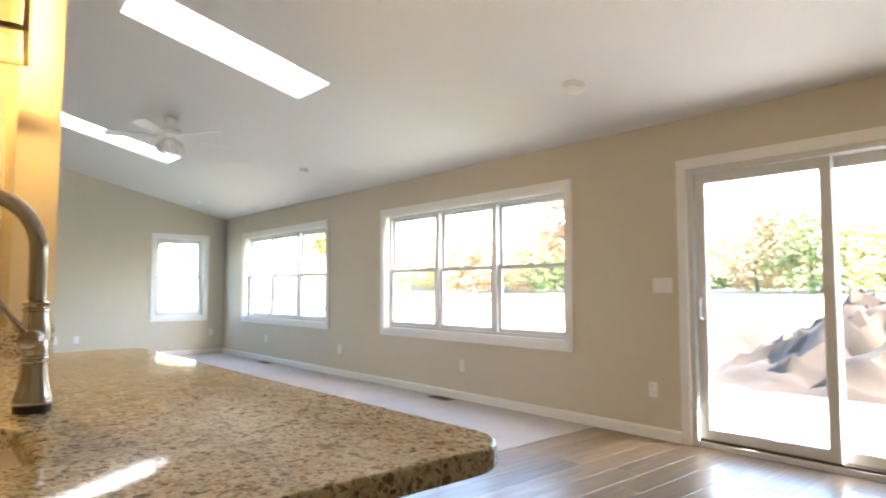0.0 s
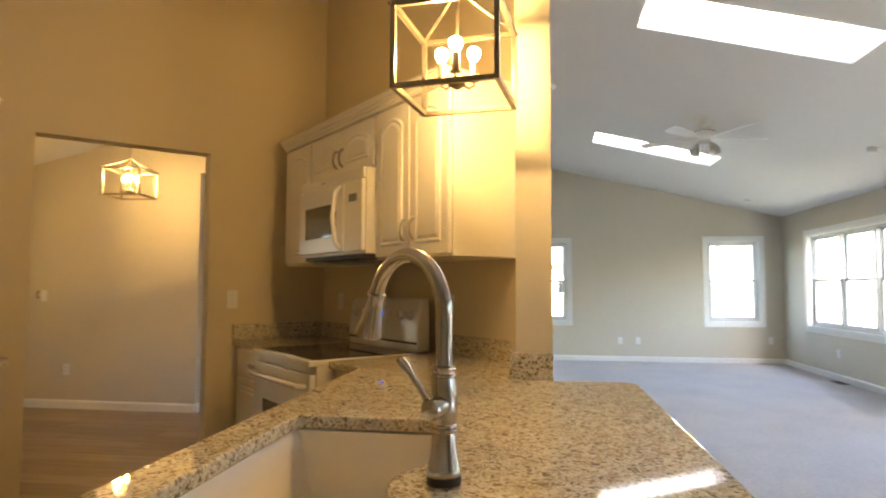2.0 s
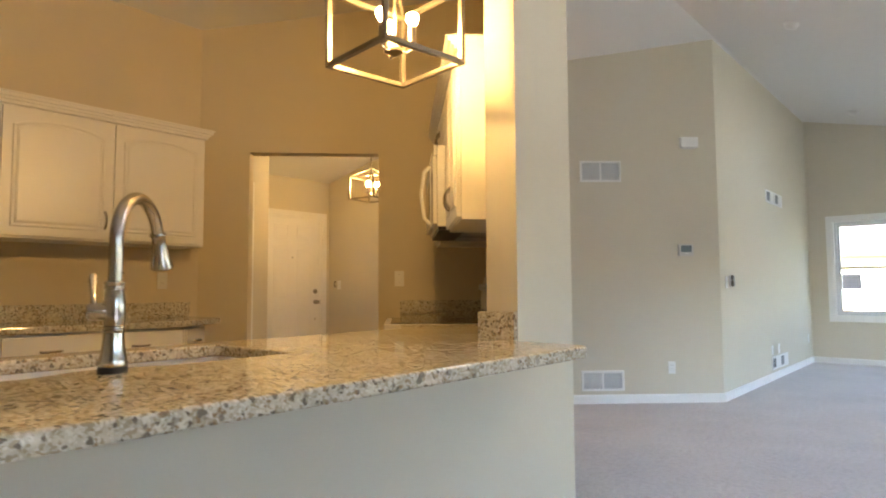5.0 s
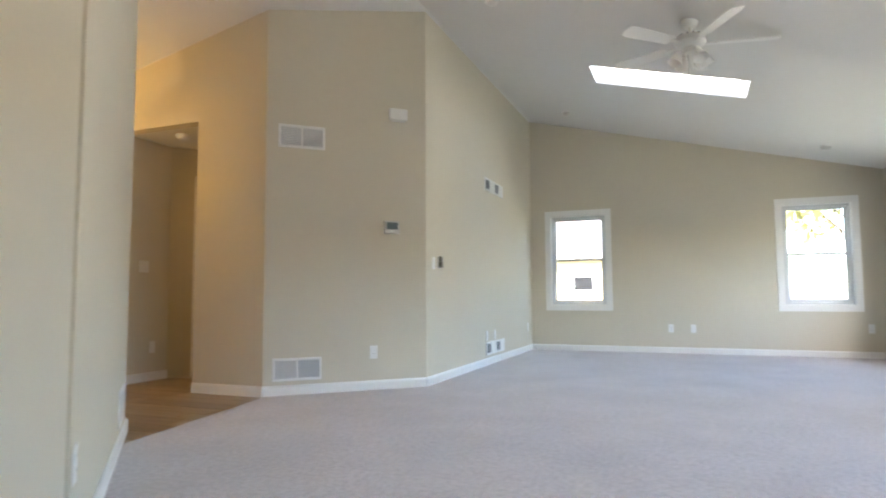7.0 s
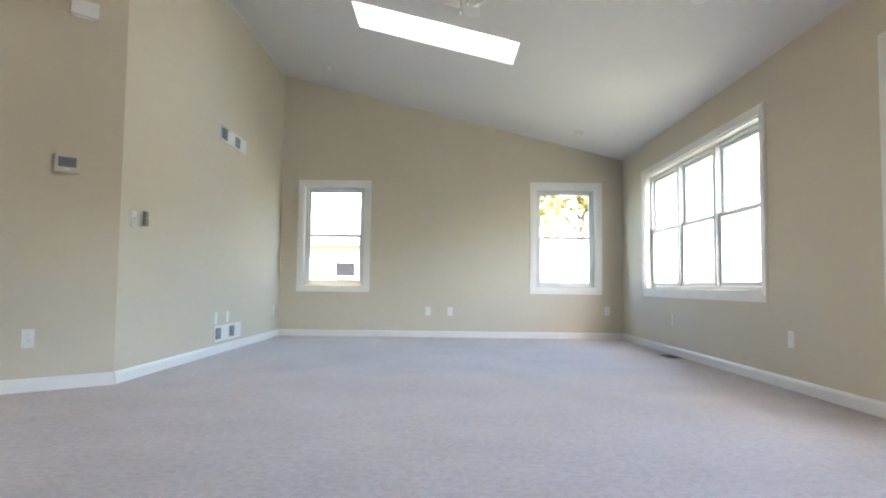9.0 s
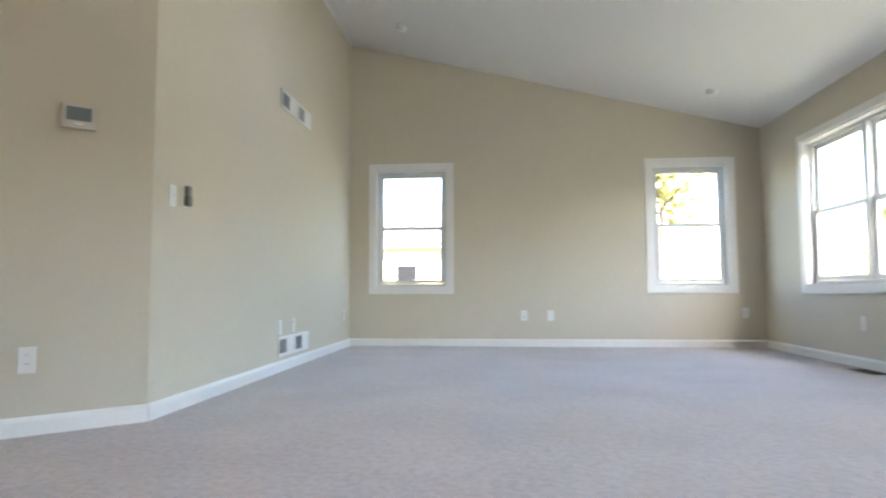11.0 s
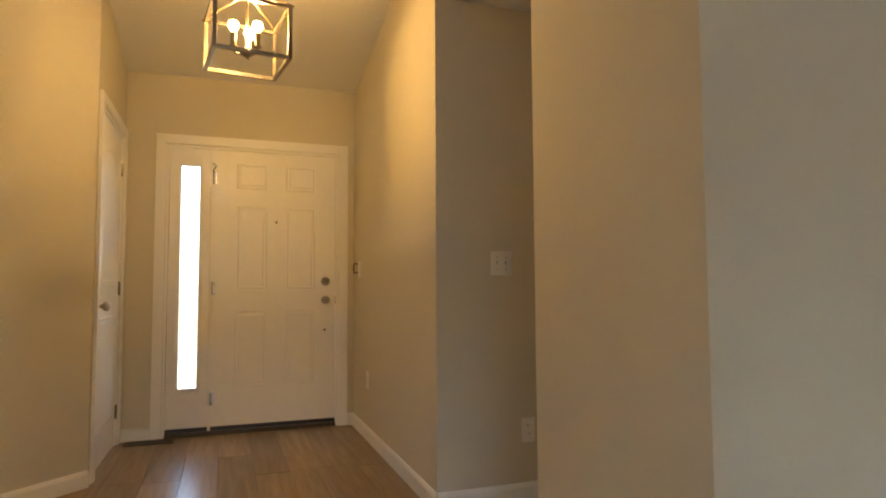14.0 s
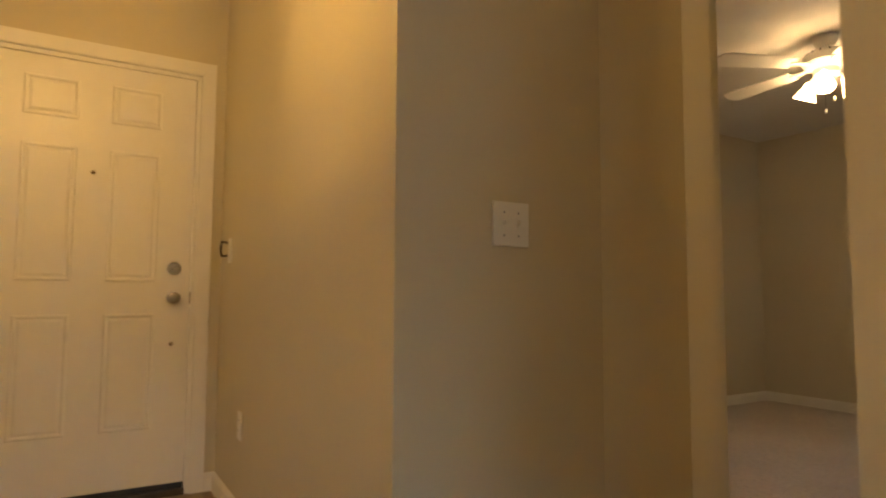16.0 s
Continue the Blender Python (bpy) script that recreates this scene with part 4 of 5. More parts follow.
fill = thing("base_cabinet", pose(0, 0, 0), "white filler base cabinet between range and breakfast bar", "cabinet", "base cabinets")
part("body", prism([at_k(1.421, 0.61), (0.735, front[0] + front[1] + 0.03 - 0.735), (0.735, 2.855), (1.30, 2.855), (1.30, 3.27), at_k(1.421, 0.03)], 0.10, 0.872), CABINET, fill)

# sink
bm = bmesh.new()
deep = [(xs0 - 0.012, xs1 + 0.012, ys0 - 0.012, ys1 + 0.012, 0.8735), (xs0 - 0.006, xs1 + 0.006, ys0 - 0.006, ys1 + 0.006, 0.86), (xs0 + 0.004, xs1 - 0.004, ys0 + 0.004, ys1 - 0.004, 0.70), (xs0 + 0.03, xs1 - 0.03, ys0 + 0.03, ys1 - 0.03, 0.672)]
rows = []
for x0, x1, y0, y1, z in deep:
    rows.append([bm.verts.new((x, y, z)) for x, y in rounded(x0, x1, y0, y1, 0.045)])
outer = [[bm.verts.new((x, y, z)) for x, y in rounded(xs0 - 0.025, xs1 + 0.025, ys0 - 0.025, ys1 + 0.025, 0.05)] for z in (0.8735, 0.66)]
k = len(rows[0])
for p, q in zip([outer[1], outer[0]] + rows, [outer[0]] + rows):
    for i in range(k):
        bm.faces.new((p[i], p[(i + 1) % k], q[(i + 1) % k], q[i]))
bm.faces.new(rows[-1])
bm.faces.new(outer[1][::-1])
sk_ = thing("sink", pose(0, 0, 0), "white undermount kitchen sink below the granite", "sink")
part("basin", bm, SINK, sk_, smooth=True)
part("divider", box(xs0 + 0.006, xs1 - 0.006, 1.385, 1.415, 0.673, 0.815, 0.012), SINK, sk_)
part("drain", lathe([(0.045, 0.6725), (0.045, 0.676), (0.036, 0.677), (0.030, 0.673)], 20, m=Matrix.Translation((0.95, 1.85, 0))), NICKEL, sk_, "steel drain ring", True)

# tap
TAP = thing("faucet", pose(1.211, 1.572, 0.9125, 0, 0, 135), "brushed nickel gooseneck pull-down kitchen faucet", "faucet")
part("base_ring", lathe([(0.031, 0), (0.031, 0.013), (0.028, 0.0145)], 28), BLACK, TAP, "black base ring", True)
part("body", lathe([(0.0305, 0.0150), (0.0315, 0.020), (0.0290, 0.030), (0.0240, 0.055), (0.0215, 0.080), (0.0210, 0.088), (0.0240, 0.090), (0.0245, 0.093), (0.0225, 0.095), (0.0225, 0.097), (0.0245, 0.099), (0.0240, 0.102), (0.0215, 0.104), (0.0235, 0.118), (0.0250, 0.136), (0.0240, 0.156), (0.0205, 0.176), (0.0190, 0.184), (0.0220, 0.186), (0.0225, 0.190), (0.0195, 0.192), (0.0195, 0.194), (0.0220, 0.197), (0.0220, 0.202), (0.0170, 0.205)], 36), NICKEL, TAP, smooth=True)
neck = [(0, 0, 0.2055), (0, 0, 0.25)] + [(0.122 - 0.122 * math.cos(a), 0, 0.296 + 0.112 * math.sin(a)) for a in (radians(160) * k / 18 for k in range(0, 19))]
part("neck", tube(neck, 0.0150, 22), NICKEL, TAP, smooth=True)
part("reset_dot", lathe([(0.003, 0), (0.003, 0.002)], 10, m=Matrix.Translation((0.002, -0.0148, 0.222)) @ pose(0, 0, 0, 90)), BLACK, TAP)
hd = pose(0.2366, 0, 0.3343, 0, 158, 0)
part("spray_head", lathe([(0.0152, 0.0005), (0.0195, 0.002), (0.0205, 0.006), (0.0190, 0.010), (0.0165, 0.014), (0.0175, 0.030), (0.0220, 0.060), (0.0285, 0.092), (0.0290, 0.097), (0.0270, 0.099), (0.0255, 0.094)], 30, m=hd), NICKEL, TAP, smooth=True)
part("spray_button", box(-0.004, 0.004, -0.0035, 0.0035, 0.012, 0.024, 0.001), BLACK, TAP).matrix_basis = hd @ pose(-0.0185, 0, 0)
part("lever_hub", lathe([(0.019, 0.010), (0.0200, 0.030), (0.0195, 0.048), (0.0165, 0.054), (0.009, 0.056)], 24, m=pose(0, 0, 0.136, 90, 0, 206)), NICKEL, TAP, smooth=True)
lv = Matrix(pose(0, 0, 0, 0, 0, 206))
part("lever", tube([lv @ Vector(p) for p in ((-0.006, -0.040, 0.146), (-0.024, -0.042, 0.168), (-0.044, -0.043, 0.192), (-0.058, -0.043, 0.208), (-0.066, -0.043, 0.217))], [0.0075, 0.0055, 0.0065, 0.0095, 0.0080], 14), NICKEL, TAP, "slim nickel lever", True)

# ---- lanterns ----
def lantern(name, m, side, tall, drop, label, bulb):
    """An open cage lantern; the origin is its lower middle; drop: from the cage's top to the ceiling."""
    t = thing(name, m, label, "pendant light", "cage lanterns")
    h, b = side / 2, 0.0085
    for sx in (-1, 1):
        for sy in (-1, 1):
            part("corner_bar", box(sx * h - b, sx * h + b, sy * h - b, sy * h + b, 0, tall, 0.0015), LANTERN, t)
    for z in (0.0, tall - 2 * b):
        for s in (-1, 1):
            part("rail", box(-h + b + 0.0005, h - b - 0.0005, s * h - b, s * h + b, z, z + 2 * b, 0.0015), LANTERN, t)
            part("rail", box(s * h - b, s * h + b, -h + b + 0.0005, h - b - 0.0005, z, z + 2 * b, 0.0015), LANTERN, t)
    peak = tall + side * 0.34
    for sx in (-1, 1):
        for sy in (-1, 1):
            pts = []
            for k in range(9):
                u = k / 8
                r = h * (1 - u) ** 1.7 + 0.012
                pts.append((sx * r, sy * r, tall - b + (peak - tall) * u ** 0.75))
            part("scroll_arm", tube(pts, 0.0065, 8), LANTERN, t, smooth=True)
    part("stem", tube([(0, 0, 0.055), (0, 0, tall + drop - 0.02)], 0.006, 10), LANTERN, t)
    part("hub", lathe([(0.006, 0.035), (0.016, 0.042), (0.030, 0.050), (0.030, 0.062), (0.014, 0.072), (0.008, 0.085)], 20), LANTERN, t, smooth=True)
    part("canopy", lathe([(0.062, tall + drop), (0.060, tall + drop - 0.012), (0.035, tall + drop - 0.024), (0.010, tall + drop - 0.030)], 24), LANTERN, t, smooth=True)
    for k in range(3):
        a = radians(120 * k + 40)
        dx, dy = math.cos(a), math.sin(a)
        r = side * 0.19
        part("arm", tube([(dx * 0.02, dy * 0.02, 0.056), (dx * r * 0.7, dy * r * 0.7, 0.045), (dx * r, dy * r, 0.058), (dx * r, dy * r, 0.075)], 0.005, 8), LANTERN, t, smooth=True)
        cup = part("candle", lathe([(0.006, 0.07), (0.020, 0.074), (0.020, 0.078), (0.0135, 0.080), (0.0135, 0.142), (0.011, 0.144)], 16, m=Matrix.Translation((dx * r, dy * r, 0))), LANTERN, t, smooth=True)
        part("bulb", lathe([(0.010, 0.1445), (0.012, 0.150), (0.020, 0.162), (0.0225, 0.174), (0.019, 0.187), (0.009, 0.194)], 16, m=Matrix.Translation((dx * r, dy * r, 0))), bulb, cup, "lit warm globe bulb", True)
    return t


lantern("pendant_lantern", pose(1.11, 2.552, 1.905, 0, 0, -7), 0.345, 0.29, ceiling_z(1.11) - 1.905 - 0.29 - 0.012, "square metal cage pendant lantern over the breakfast bar, lit", BULB)
lantern("pendant_lantern", pose(-2.184, 5.436, 2.045, 0, 0, 8), 0.32, 0.25, ceiling_z(-2.184) - 2.045 - 0.25 - 0.012, "square metal cage pendant lantern in the foyer, lit", FOYER_BULB)

# ---- ceiling fans ----
def ceiling_fan(name, m, label, lit, drop, turn):
    t = thing(name, m, label, "ceiling fan")
    metal = TRIM
    part("canopy", lathe([(0.065, 0.0), (0.065, -0.02), (0.045, -0.055), (0.018, -0.062)], 24), metal, t, smooth=True)
    part("rod", tube([(0, 0, -0.06), (0, 0, -drop)], 0.012, 12), metal, t)
    part("motor", lathe([(0.03, -drop), (0.08, -drop - 0.012), (0.115, -drop - 0.035), (0.12, -drop - 0.075), (0.10, -drop - 0.10), (0.065, -drop - 0.112), (0.065, -drop - 0.14), (0.05, -drop - 0.155)], 28), metal, t, smooth=True)
    for k in range(14):
        a = 2 * math.pi * k / 14
        part("motor_slot", box(-0.004, 0.004, -0.010, 0.010, -0.003, 0.003), DARK, t).matrix_basis = pose(0.098 * math.cos(a), 0.098 * math.sin(a), -drop - 0.0225, 0, 33, math.degrees(a)) @ pose(0, 0, 0, 0, 0, 90)
    for k in range(5):
        r = pose(0, 0, -drop - 0.088, 0, 0, turn + 72 * k)
        iron = part("blade_iron", box(0.095, 0.215, -0.018, 0.018, -0.006, 0.002, 0.002), metal, t)
        iron.matrix_basis = r
        bl = prism([(0.20, -0.050), (0.60, -0.066), (0.645, -0.052), (0.66, 0.0), (0.645, 0.052), (0.60, 0.066), (0.20, 0.050)], -0.003, 0.004, 0.0015)
        blade = part("blade", bl, metal, t, "white paddle blade")
        blade.matrix_basis = r @ pose(0, 0, 0, 11)
    for k in range(4 if not lit else 3):
        r = pose(0, 0, -drop - 0.145, 0, 0, turn + 20 + 360 * k / (4 if not lit else 3))
        arm = part("lamp_arm", tube([(0.04, 0, 0.0), (0.075, 0, 0.004), (0.095, 0, -0.014)], 0.009, 8), metal, t)
        arm.matrix_basis = r
        sh = part("shade", lathe([(0.020, 0.0), (0.026, -0.012), (0.034, -0.04), (0.050, -0.075), (0.060, -0.100), (0.056, -0.100), (0.028, -0.03), (0.012, -0.012)], 20, m=pose(0.095, 0, -0.014, 0, -28, 0)), SHADE_LIT if lit else SHADE, t, "frosted tulip glass shade", True)
        sh.matrix_basis = r
    for x, ln in ((0.03, 0.12), (-0.02, 0.18)):
        part("pull_chain", tube([(x, 0.02, -drop - 0.15), (x, 0.02, -drop - 0.15 - ln)], 0.0018, 6), NICKEL, t)
        part("pull_weight", lathe([(0.003, 0.0), (0.007, -0.006), (0.007, -0.022), (0.003, -0.028)], 10, m=Matrix.Translation((x, 0.02, -drop - 0.15 - ln))), metal, t, smooth=True)
    return t


ceiling_fan("ceiling_fan", pose(3.12, 7.15, ceiling_z(3.12) + 0.005), "white five-blade ceiling fan with unlit tulip lamps", False, 0.11, 10)
ceiling_fan("ceiling_fan", pose(-2.53, 9.24, HALL_TOP), "white five-blade ceiling fan with lit tulip lamps", True, 0.075, 30)

# ---- wall plates, grilles, detectors ----
def plate(m, label, kind_="outlet", gangs=1, name="wall_outlet", group="wall plates"):
    t = thing(name, m, label, "outlet" if kind_ == "outlet" else "switch", group)
    w = 0.035 + 0.023 * (gangs - 1)
    part("plate", box(-w, w, 0.001, 0.007, -0.058, 0.058, 0.003), PLASTIC, t)
    for g in range(gangs):
        x = (g - (gangs - 1) / 2) * 0.046
        if kind_ == "outlet":
            for z in (-0.020, 0.020):
                s = part("socket", prism(rounded(x - 0.015, x + 0.015, -0.013, 0.013, 0.008, 3), 0.0072, 0.009, m=Matrix(((1, 0, 0, 0), (0, 0, 1, 0), (0, 1, 0, z), (0, 0, 0, 1)))), PLASTIC, t)
                for dx in (-0.005, 0.005):
                    part("slot", box(x + dx - 0.001, x + dx + 0.001, 0.0091, 0.0096, z + 0.000, z + 0.007), DARK, s)
        elif kind_ == "toggle":
            part("collar", box(x - 0.005, x + 0.005, 0.0072, 0.009, -0.012, 0.012), PLASTIC, t)
            part("toggle", box(x - 0.004, x + 0.004, 0.0092, 0.020, -0.002, 0.010, 0.001), PLASTIC, t)
            for z in (-0.03, 0.03):
                part("screw", lathe([(0.003, 0.007), (0.003, 0.0082)], 8, m=Matrix.Translation((x, 0, z)) @ pose(0, 0, 0, -90)), GREY, t)
        else:
            part("rocker", box(x - 0.016, x + 0.016, 0.0072, 0.0105, -0.033, 0.033, 0.0015), PLASTIC, t)
    return t


def grille(m, w, h, label, halves, name="wall_vent", slats=11, gap=0.008, border=0.022):
    """A pressed return-air register: a frame with two louvred fields."""
    t = thing(name, m, label, "vent", "wall vents")
    part("backing", box(-w / 2 + 0.01, w / 2 - 0.01, 0.001, 0.003, -h / 2 + 0.01, h / 2 - 0.01), GREY if halves != "half_pale" else DARK, t)
    part("frame", frame_bm(-w / 2, w / 2, -h / 2, h / 2, border, 0.001, 0.010, 0.002), PLASTIC, t)
    part("divider", box(-gap, gap, 0.0032, 0.010, -h / 2 + border, h / 2 - border), PLASTIC, t)
    for s in (-1, 1):
        a, b = (gap + 0.0005, w / 2 - border - 0.0005) if s > 0 else (-w / 2 + border + 0.0005, -gap - 0.0005)
        # angled louvres: light on one field drawn as a white plate, shade as grey slats
        if s < 0 and halves == "half_pale":
            part("pale_plate", box(a, b, 0.0032, 0.0075, -h / 2 + border, h / 2 - border, 0.001), PLASTIC, t, "flat white plate in place of louvres that look pale")
        elif s > 0 and halves == "mixed":
            n = 16
            for k in range(n):
                x = a + (b - a) * (k + 0.5) / n
                part("slat", box(x - 0.0022, x + 0.0022, 0.0032, 0.008, -h / 2 + border, h / 2 - border), PLASTIC, t)
        else:
            for k in range(slats):
                z = -h / 2 + border + (h - 2 * border) * (k + 0.5) / slats
                o = part("slat", box(a, b, -0.0045, 0.0045, -0.0008, 0.0008), GREY if halves == "half_pale" else PLASTIC, t)
                o.matrix_basis = pose(0, 0.0062, z, 35)
    return t


def on_angled(s, z):
    """s: metres along the angled wall from its foot nearest the hall."""
    return on_wall(B[0] + 0.7274 * s, B[1] + 0.6862 * s, z, -46.67)


grille(on_angled(0.303, 2.228), 0.403, 0.205, "white painted steel return vent high on the wall", "plain")
grille(on_angled(0.285, 0.218), 0.412, 0.192, "white steel wall register low on the wall", "mixed")
plate(on_angled(0.955, 0.336), "white duplex outlet on the angled wall")
th = thing("thermostat", on_angled(1.119, 1.46), "grey programmable thermostat with dark display", "thermostat")
part("body", box(-0.073, 0.073, 0.001, 0.030, -0.057, 0.057, 0.006), KNOB, th)
part("screen", box(-0.052, 0.052, 0.0302, 0.0315, -0.020, 0.044), SCREEN, th)
part("button", box(-0.018, 0.018, 0.0302, 0.033, -0.040, -0.030, 0.001), PLASTIC, th)
ch = thing("door_chime", on_angled(1.177, 2.512), "white plastic door chime box", "door chime")
part("cover", box(-0.085, 0.085, 0.001, 0.05, -0.052, 0.052, 0.008), PLASTIC, ch)
part("foot", box(-0.06, 0.06, 0.001, 0.03, -0.062, -0.0525, 0.002), PLASTIC, ch)
LW = lambda y, z: on_wall(LIVING_W, y, z, 0)
fs = plate(LW(7.468, 1.148), "white switch plate with dark remote holder", "toggle", 1, "wall_switch")
rm = thing("remote_cradle", LW(7.585, 1.158), "brownish grey fan remote in a white wall cradle", "remote control")
part("cradle", box(-0.024, 0.024, 0.001, 0.016, -0.058, 0.058, 0.004), PLASTIC, rm)
part("remote", box(-0.026, 0.024, 0.0165, 0.046, -0.052, 0.010, 0.010), PEWTER_GREY, rm)
part("remote_head", box(-0.024, 0.022, 0.0165, 0.044, 0.0105, 0.060, 0.010), PEWTER_GREY, rm)
for y in (9.285, 9.675):
    grille(LW(y, 2.196), 0.388, 0.158, "white steel wall vent, half dark and half pale", "half_pale", border=0.024)
    grille(LW(y, 0.198), 0.388, 0.158, "white steel low register, half dark and half pale", "half_pale", border=0.024)
plate(LW(9.45, 0.352), "white outlet on the long plain wall")
plate(LW(9.13, 0.352), "white cable plate on the long plain wall", "rocker", 1, "wall_outlet")
plate(LW(11.16, 0.362), "white duplex outlet close to the corner")
NW_ = lambda x, z: on_wall(x, NORTH, z, 270)
plate(NW_(2.792, 0.352), "white duplex outlet between the windows")
plate(NW_(3.089, 0.352), "white cable plate between the windows", "rocker")
plate(NW_(5.21, 0.38), "white duplex outlet by the corner")
EW = lambda y, z: on_wall(EAST, y, z, 180)
plate(EW(2.79, 0.37), "white duplex outlet beside the patio door")
plate(EW(2.69, 1.174), "white triple switch plate beside the patio door", "rocker", 3, "wall_switch")
plate(EW(4.973, 0.355), "white duplex outlet under the wide window")
plate(EW(7.39, 0.353), "white duplex outlet between the wide windows")
plate(EW(9.62, 0.363), "white duplex outlet under the far wide window")
plate(on_wall(HALL_W, 6.622, 1.14, 0), "white double toggle switch plate in the hall", "toggle", 2, "wall_switch")
plate(on_wall(HALL_W, 6.755, 0.335, 0), "white duplex outlet in the hall")
FN = lambda x, z: on_wall(x, FOYER_Y, z, 270)
plate(FN(-3.74, 1.16), "white switch plate beside the front door", "rocker", 1, "wall_switch")
kk = thing("key_hook", FN(-3.80, 1.17), "small brass key hook beside the switch", "hook")
part("hook", tube([(0, 0.002, 0.03), (0, 0.03, 0.035), (0, 0.036, 0.0), (0, 0.03, -0.035), (0, 0.002, -0.03)], 0.006, 8), BRONZE, kk, smooth=True)
plate(FN(-3.45, 0.40), "white duplex outlet on the foyer wall")
on_door = lambda s, z: on_wall(KW[0] + 0.7071 * s, KW[1] + 0.7071 * s, z, -45)
plate(on_door(1.47, 1.175), "white rocker switch plate beside the kitchen doorway", "toggle", 1, "wall_switch")
plate(on_wall(K[0] + 0.7071 * 1.51, K[1] - 0.7071 * 1.51, 1.16, 225), "white duplex outlet above the granite splash")
plate(on_wall(K[0] + 0.7071 * 0.28, K[1] - 0.7071 * 0.28, 1.16, 225), "white duplex outlet above the corner worktop")
plate(on_wall(KITCHEN_W, 2.975, 1.165, 0), "white duplex outlet above the granite splash")
DG = lambda d, z: on_wall(PILLAR_X1 - 0.7071 * d, BACK - PILLAR_X1 + 0.7071 * d, z, 45)
plate(DG(0.16, 0.34), "white duplex outlet low on the living side of the kitchen wall")
grille(DG(1.95, 0.23), 0.36, 0.20, "white steel register low on the kitchen wall", "plain")
plate(on_wall(-2.9, BED_N, 0.38, 270), "white duplex outlet in the bedroom")


def detector(x, y, label, name="smoke_detector", z=None, r=0.07):
    tilt_ = math.degrees(math.atan(SLOPE_E)) if z is None else 0
    t = thing(name, pose(x, y, (ceiling_z(x) if z is None else z) - 0.001, 0, tilt_), label, "smoke detector", "ceiling discs")
    part("base", lathe([(r, 0), (r, -0.010), (r * 0.96, -0.014)], 24), PLASTIC, t, smooth=True)
    part("cap", lathe([(r * 0.86, -0.0145), (r * 0.84, -0.030), (r * 0.66, -0.042), (r * 0.3, -0.045)], 24), PLASTIC, t, smooth=True)
    return t


detector(4.65, 2.915, "round white smoke detector on the sloping ceiling", r=0.085)
for x, y in ((4.665, 7.018), (4.66, 10.64), (1.54, 6.96), (1.522, 10.56)):
    detector(x, y, "small round white ceiling disc on the slope", "ceiling_disc", r=0.062)
detector(-1.52, 6.60, "round white smoke detector on the hall ceiling", z=HALL_TOP)


def floor_vent(x, y, turn, label):
    t = thing("floor_register", pose(x, y, 0.0045, 0, 0, turn), label, "vent", "floor registers")
    part("frame", ring([(-0.15, -0.06), (0.15, -0.06), (0.15, 0.06), (-0.15, 0.06)], [(-0.13, -0.04), (0.13, -0.04), (0.13, 0.04), (-0.13, 0.04)], 0.0, 0.006), BRONZE, t)
    part("well", box(-0.13, 0.13, -0.04, 0.04, 0.0, 0.001), BLACK, t)
    for k in range(12):
        part("slat", box(-0.125 + k * 0.0227 - 0.004, -0.125 + k * 0.0227 + 0.004, -0.04, 0.04, 0.0012, 0.005), BRONZE, t)
    return t


floor_vent(5.32, 9.40, 90, "dark bronze floor register in the carpet")
floor_vent(5.32, 5.18, 90, "dark bronze floor register in the carpet by the wall")
floor_vent(-3.86, 4.90, 90, "dark bronze floor register in the oak floor")

# ---- outside ----
SOIL = material("dry_soil", (0.040, 0.025, 0.013), 0.95, second=(0.018, 0.011, 0.006), scale=3, bump=0.8, bump_scale=9)
LAWN = material("straw_lawn", (0.24, 0.235, 0.17), 0.95, second=(0.19, 0.185, 0.13), scale=0.6, bump=0.5, bump_scale=30)
CONCRETE = material("pale_concrete", (0.43, 0.415, 0.385), 0.85, scale=4, bump=0.1)
SIDING = material("yellow_siding", (0.62, 0.50, 0.27), 0.6, scale=4, bump=0.05)
WHITE_SIDING = material("pale_siding", (0.70, 0.68, 0.62), 0.6, scale=4, bump=0.05)
ROOF = material("grey_shingle", (0.20, 0.19, 0.185), 0.9, scale=6, bump=0.4, bump_scale=30)
BARK = material("bark", (0.12, 0.09, 0.06), 0.9, scale=10, bump=0.5, bump_scale=30)
LEAVES = [material("leaf_" + n, c, 0.7, second=s, scale=2, spec=0.2) for n, c, s in (("green", (0.24, 0.29, 0.12), (0.16, 0.22, 0.09)), ("yellow", (0.52, 0.46, 0.20), (0.36, 0.36, 0.16)), ("orange", (0.50, 0.32, 0.18), (0.38, 0.24, 0.13)), ("russet", (0.42, 0.24, 0.19), (0.30, 0.17, 0.13)), ("pine", (0.10, 0.17, 0.09), (0.07, 0.12, 0.06)))]

bm = bmesh.new()
n_ = 60
grid = {}
for i in range(n_ + 1):
    for j in range(n_ + 1):
        u, v = (i / n_ - 0.5) * 2, (j / n_ - 0.5) * 2
        x, y = 2 + math.copysign(abs(u) ** 3, u) * 1500, 4 + math.copysign(abs(v) ** 3, v) * 1500
        d = math.hypot(x - 2, y - 4)
        hill = max(0.0, min(1.0, (x - 14) / 60)) * 2.6 if x > 14 else 0.0
        z = -0.30 + hill + (0.05 * noise.noise(Vector((x * 0.4, y * 0.4, 0))) if 9 < d < 80 else 0)
        grid[i, j] = bm.verts.new((x, y, z))
for i in range(n_):
    for j in range(n_):
        bm.faces.new((grid[i, j], grid[i + 1, j], grid[i + 1, j + 1], grid[i, j + 1]))
tagged(part("ground", bm, LAWN, smooth=True), "dry straw-coloured lawn around the house", "ground", kind="structure")
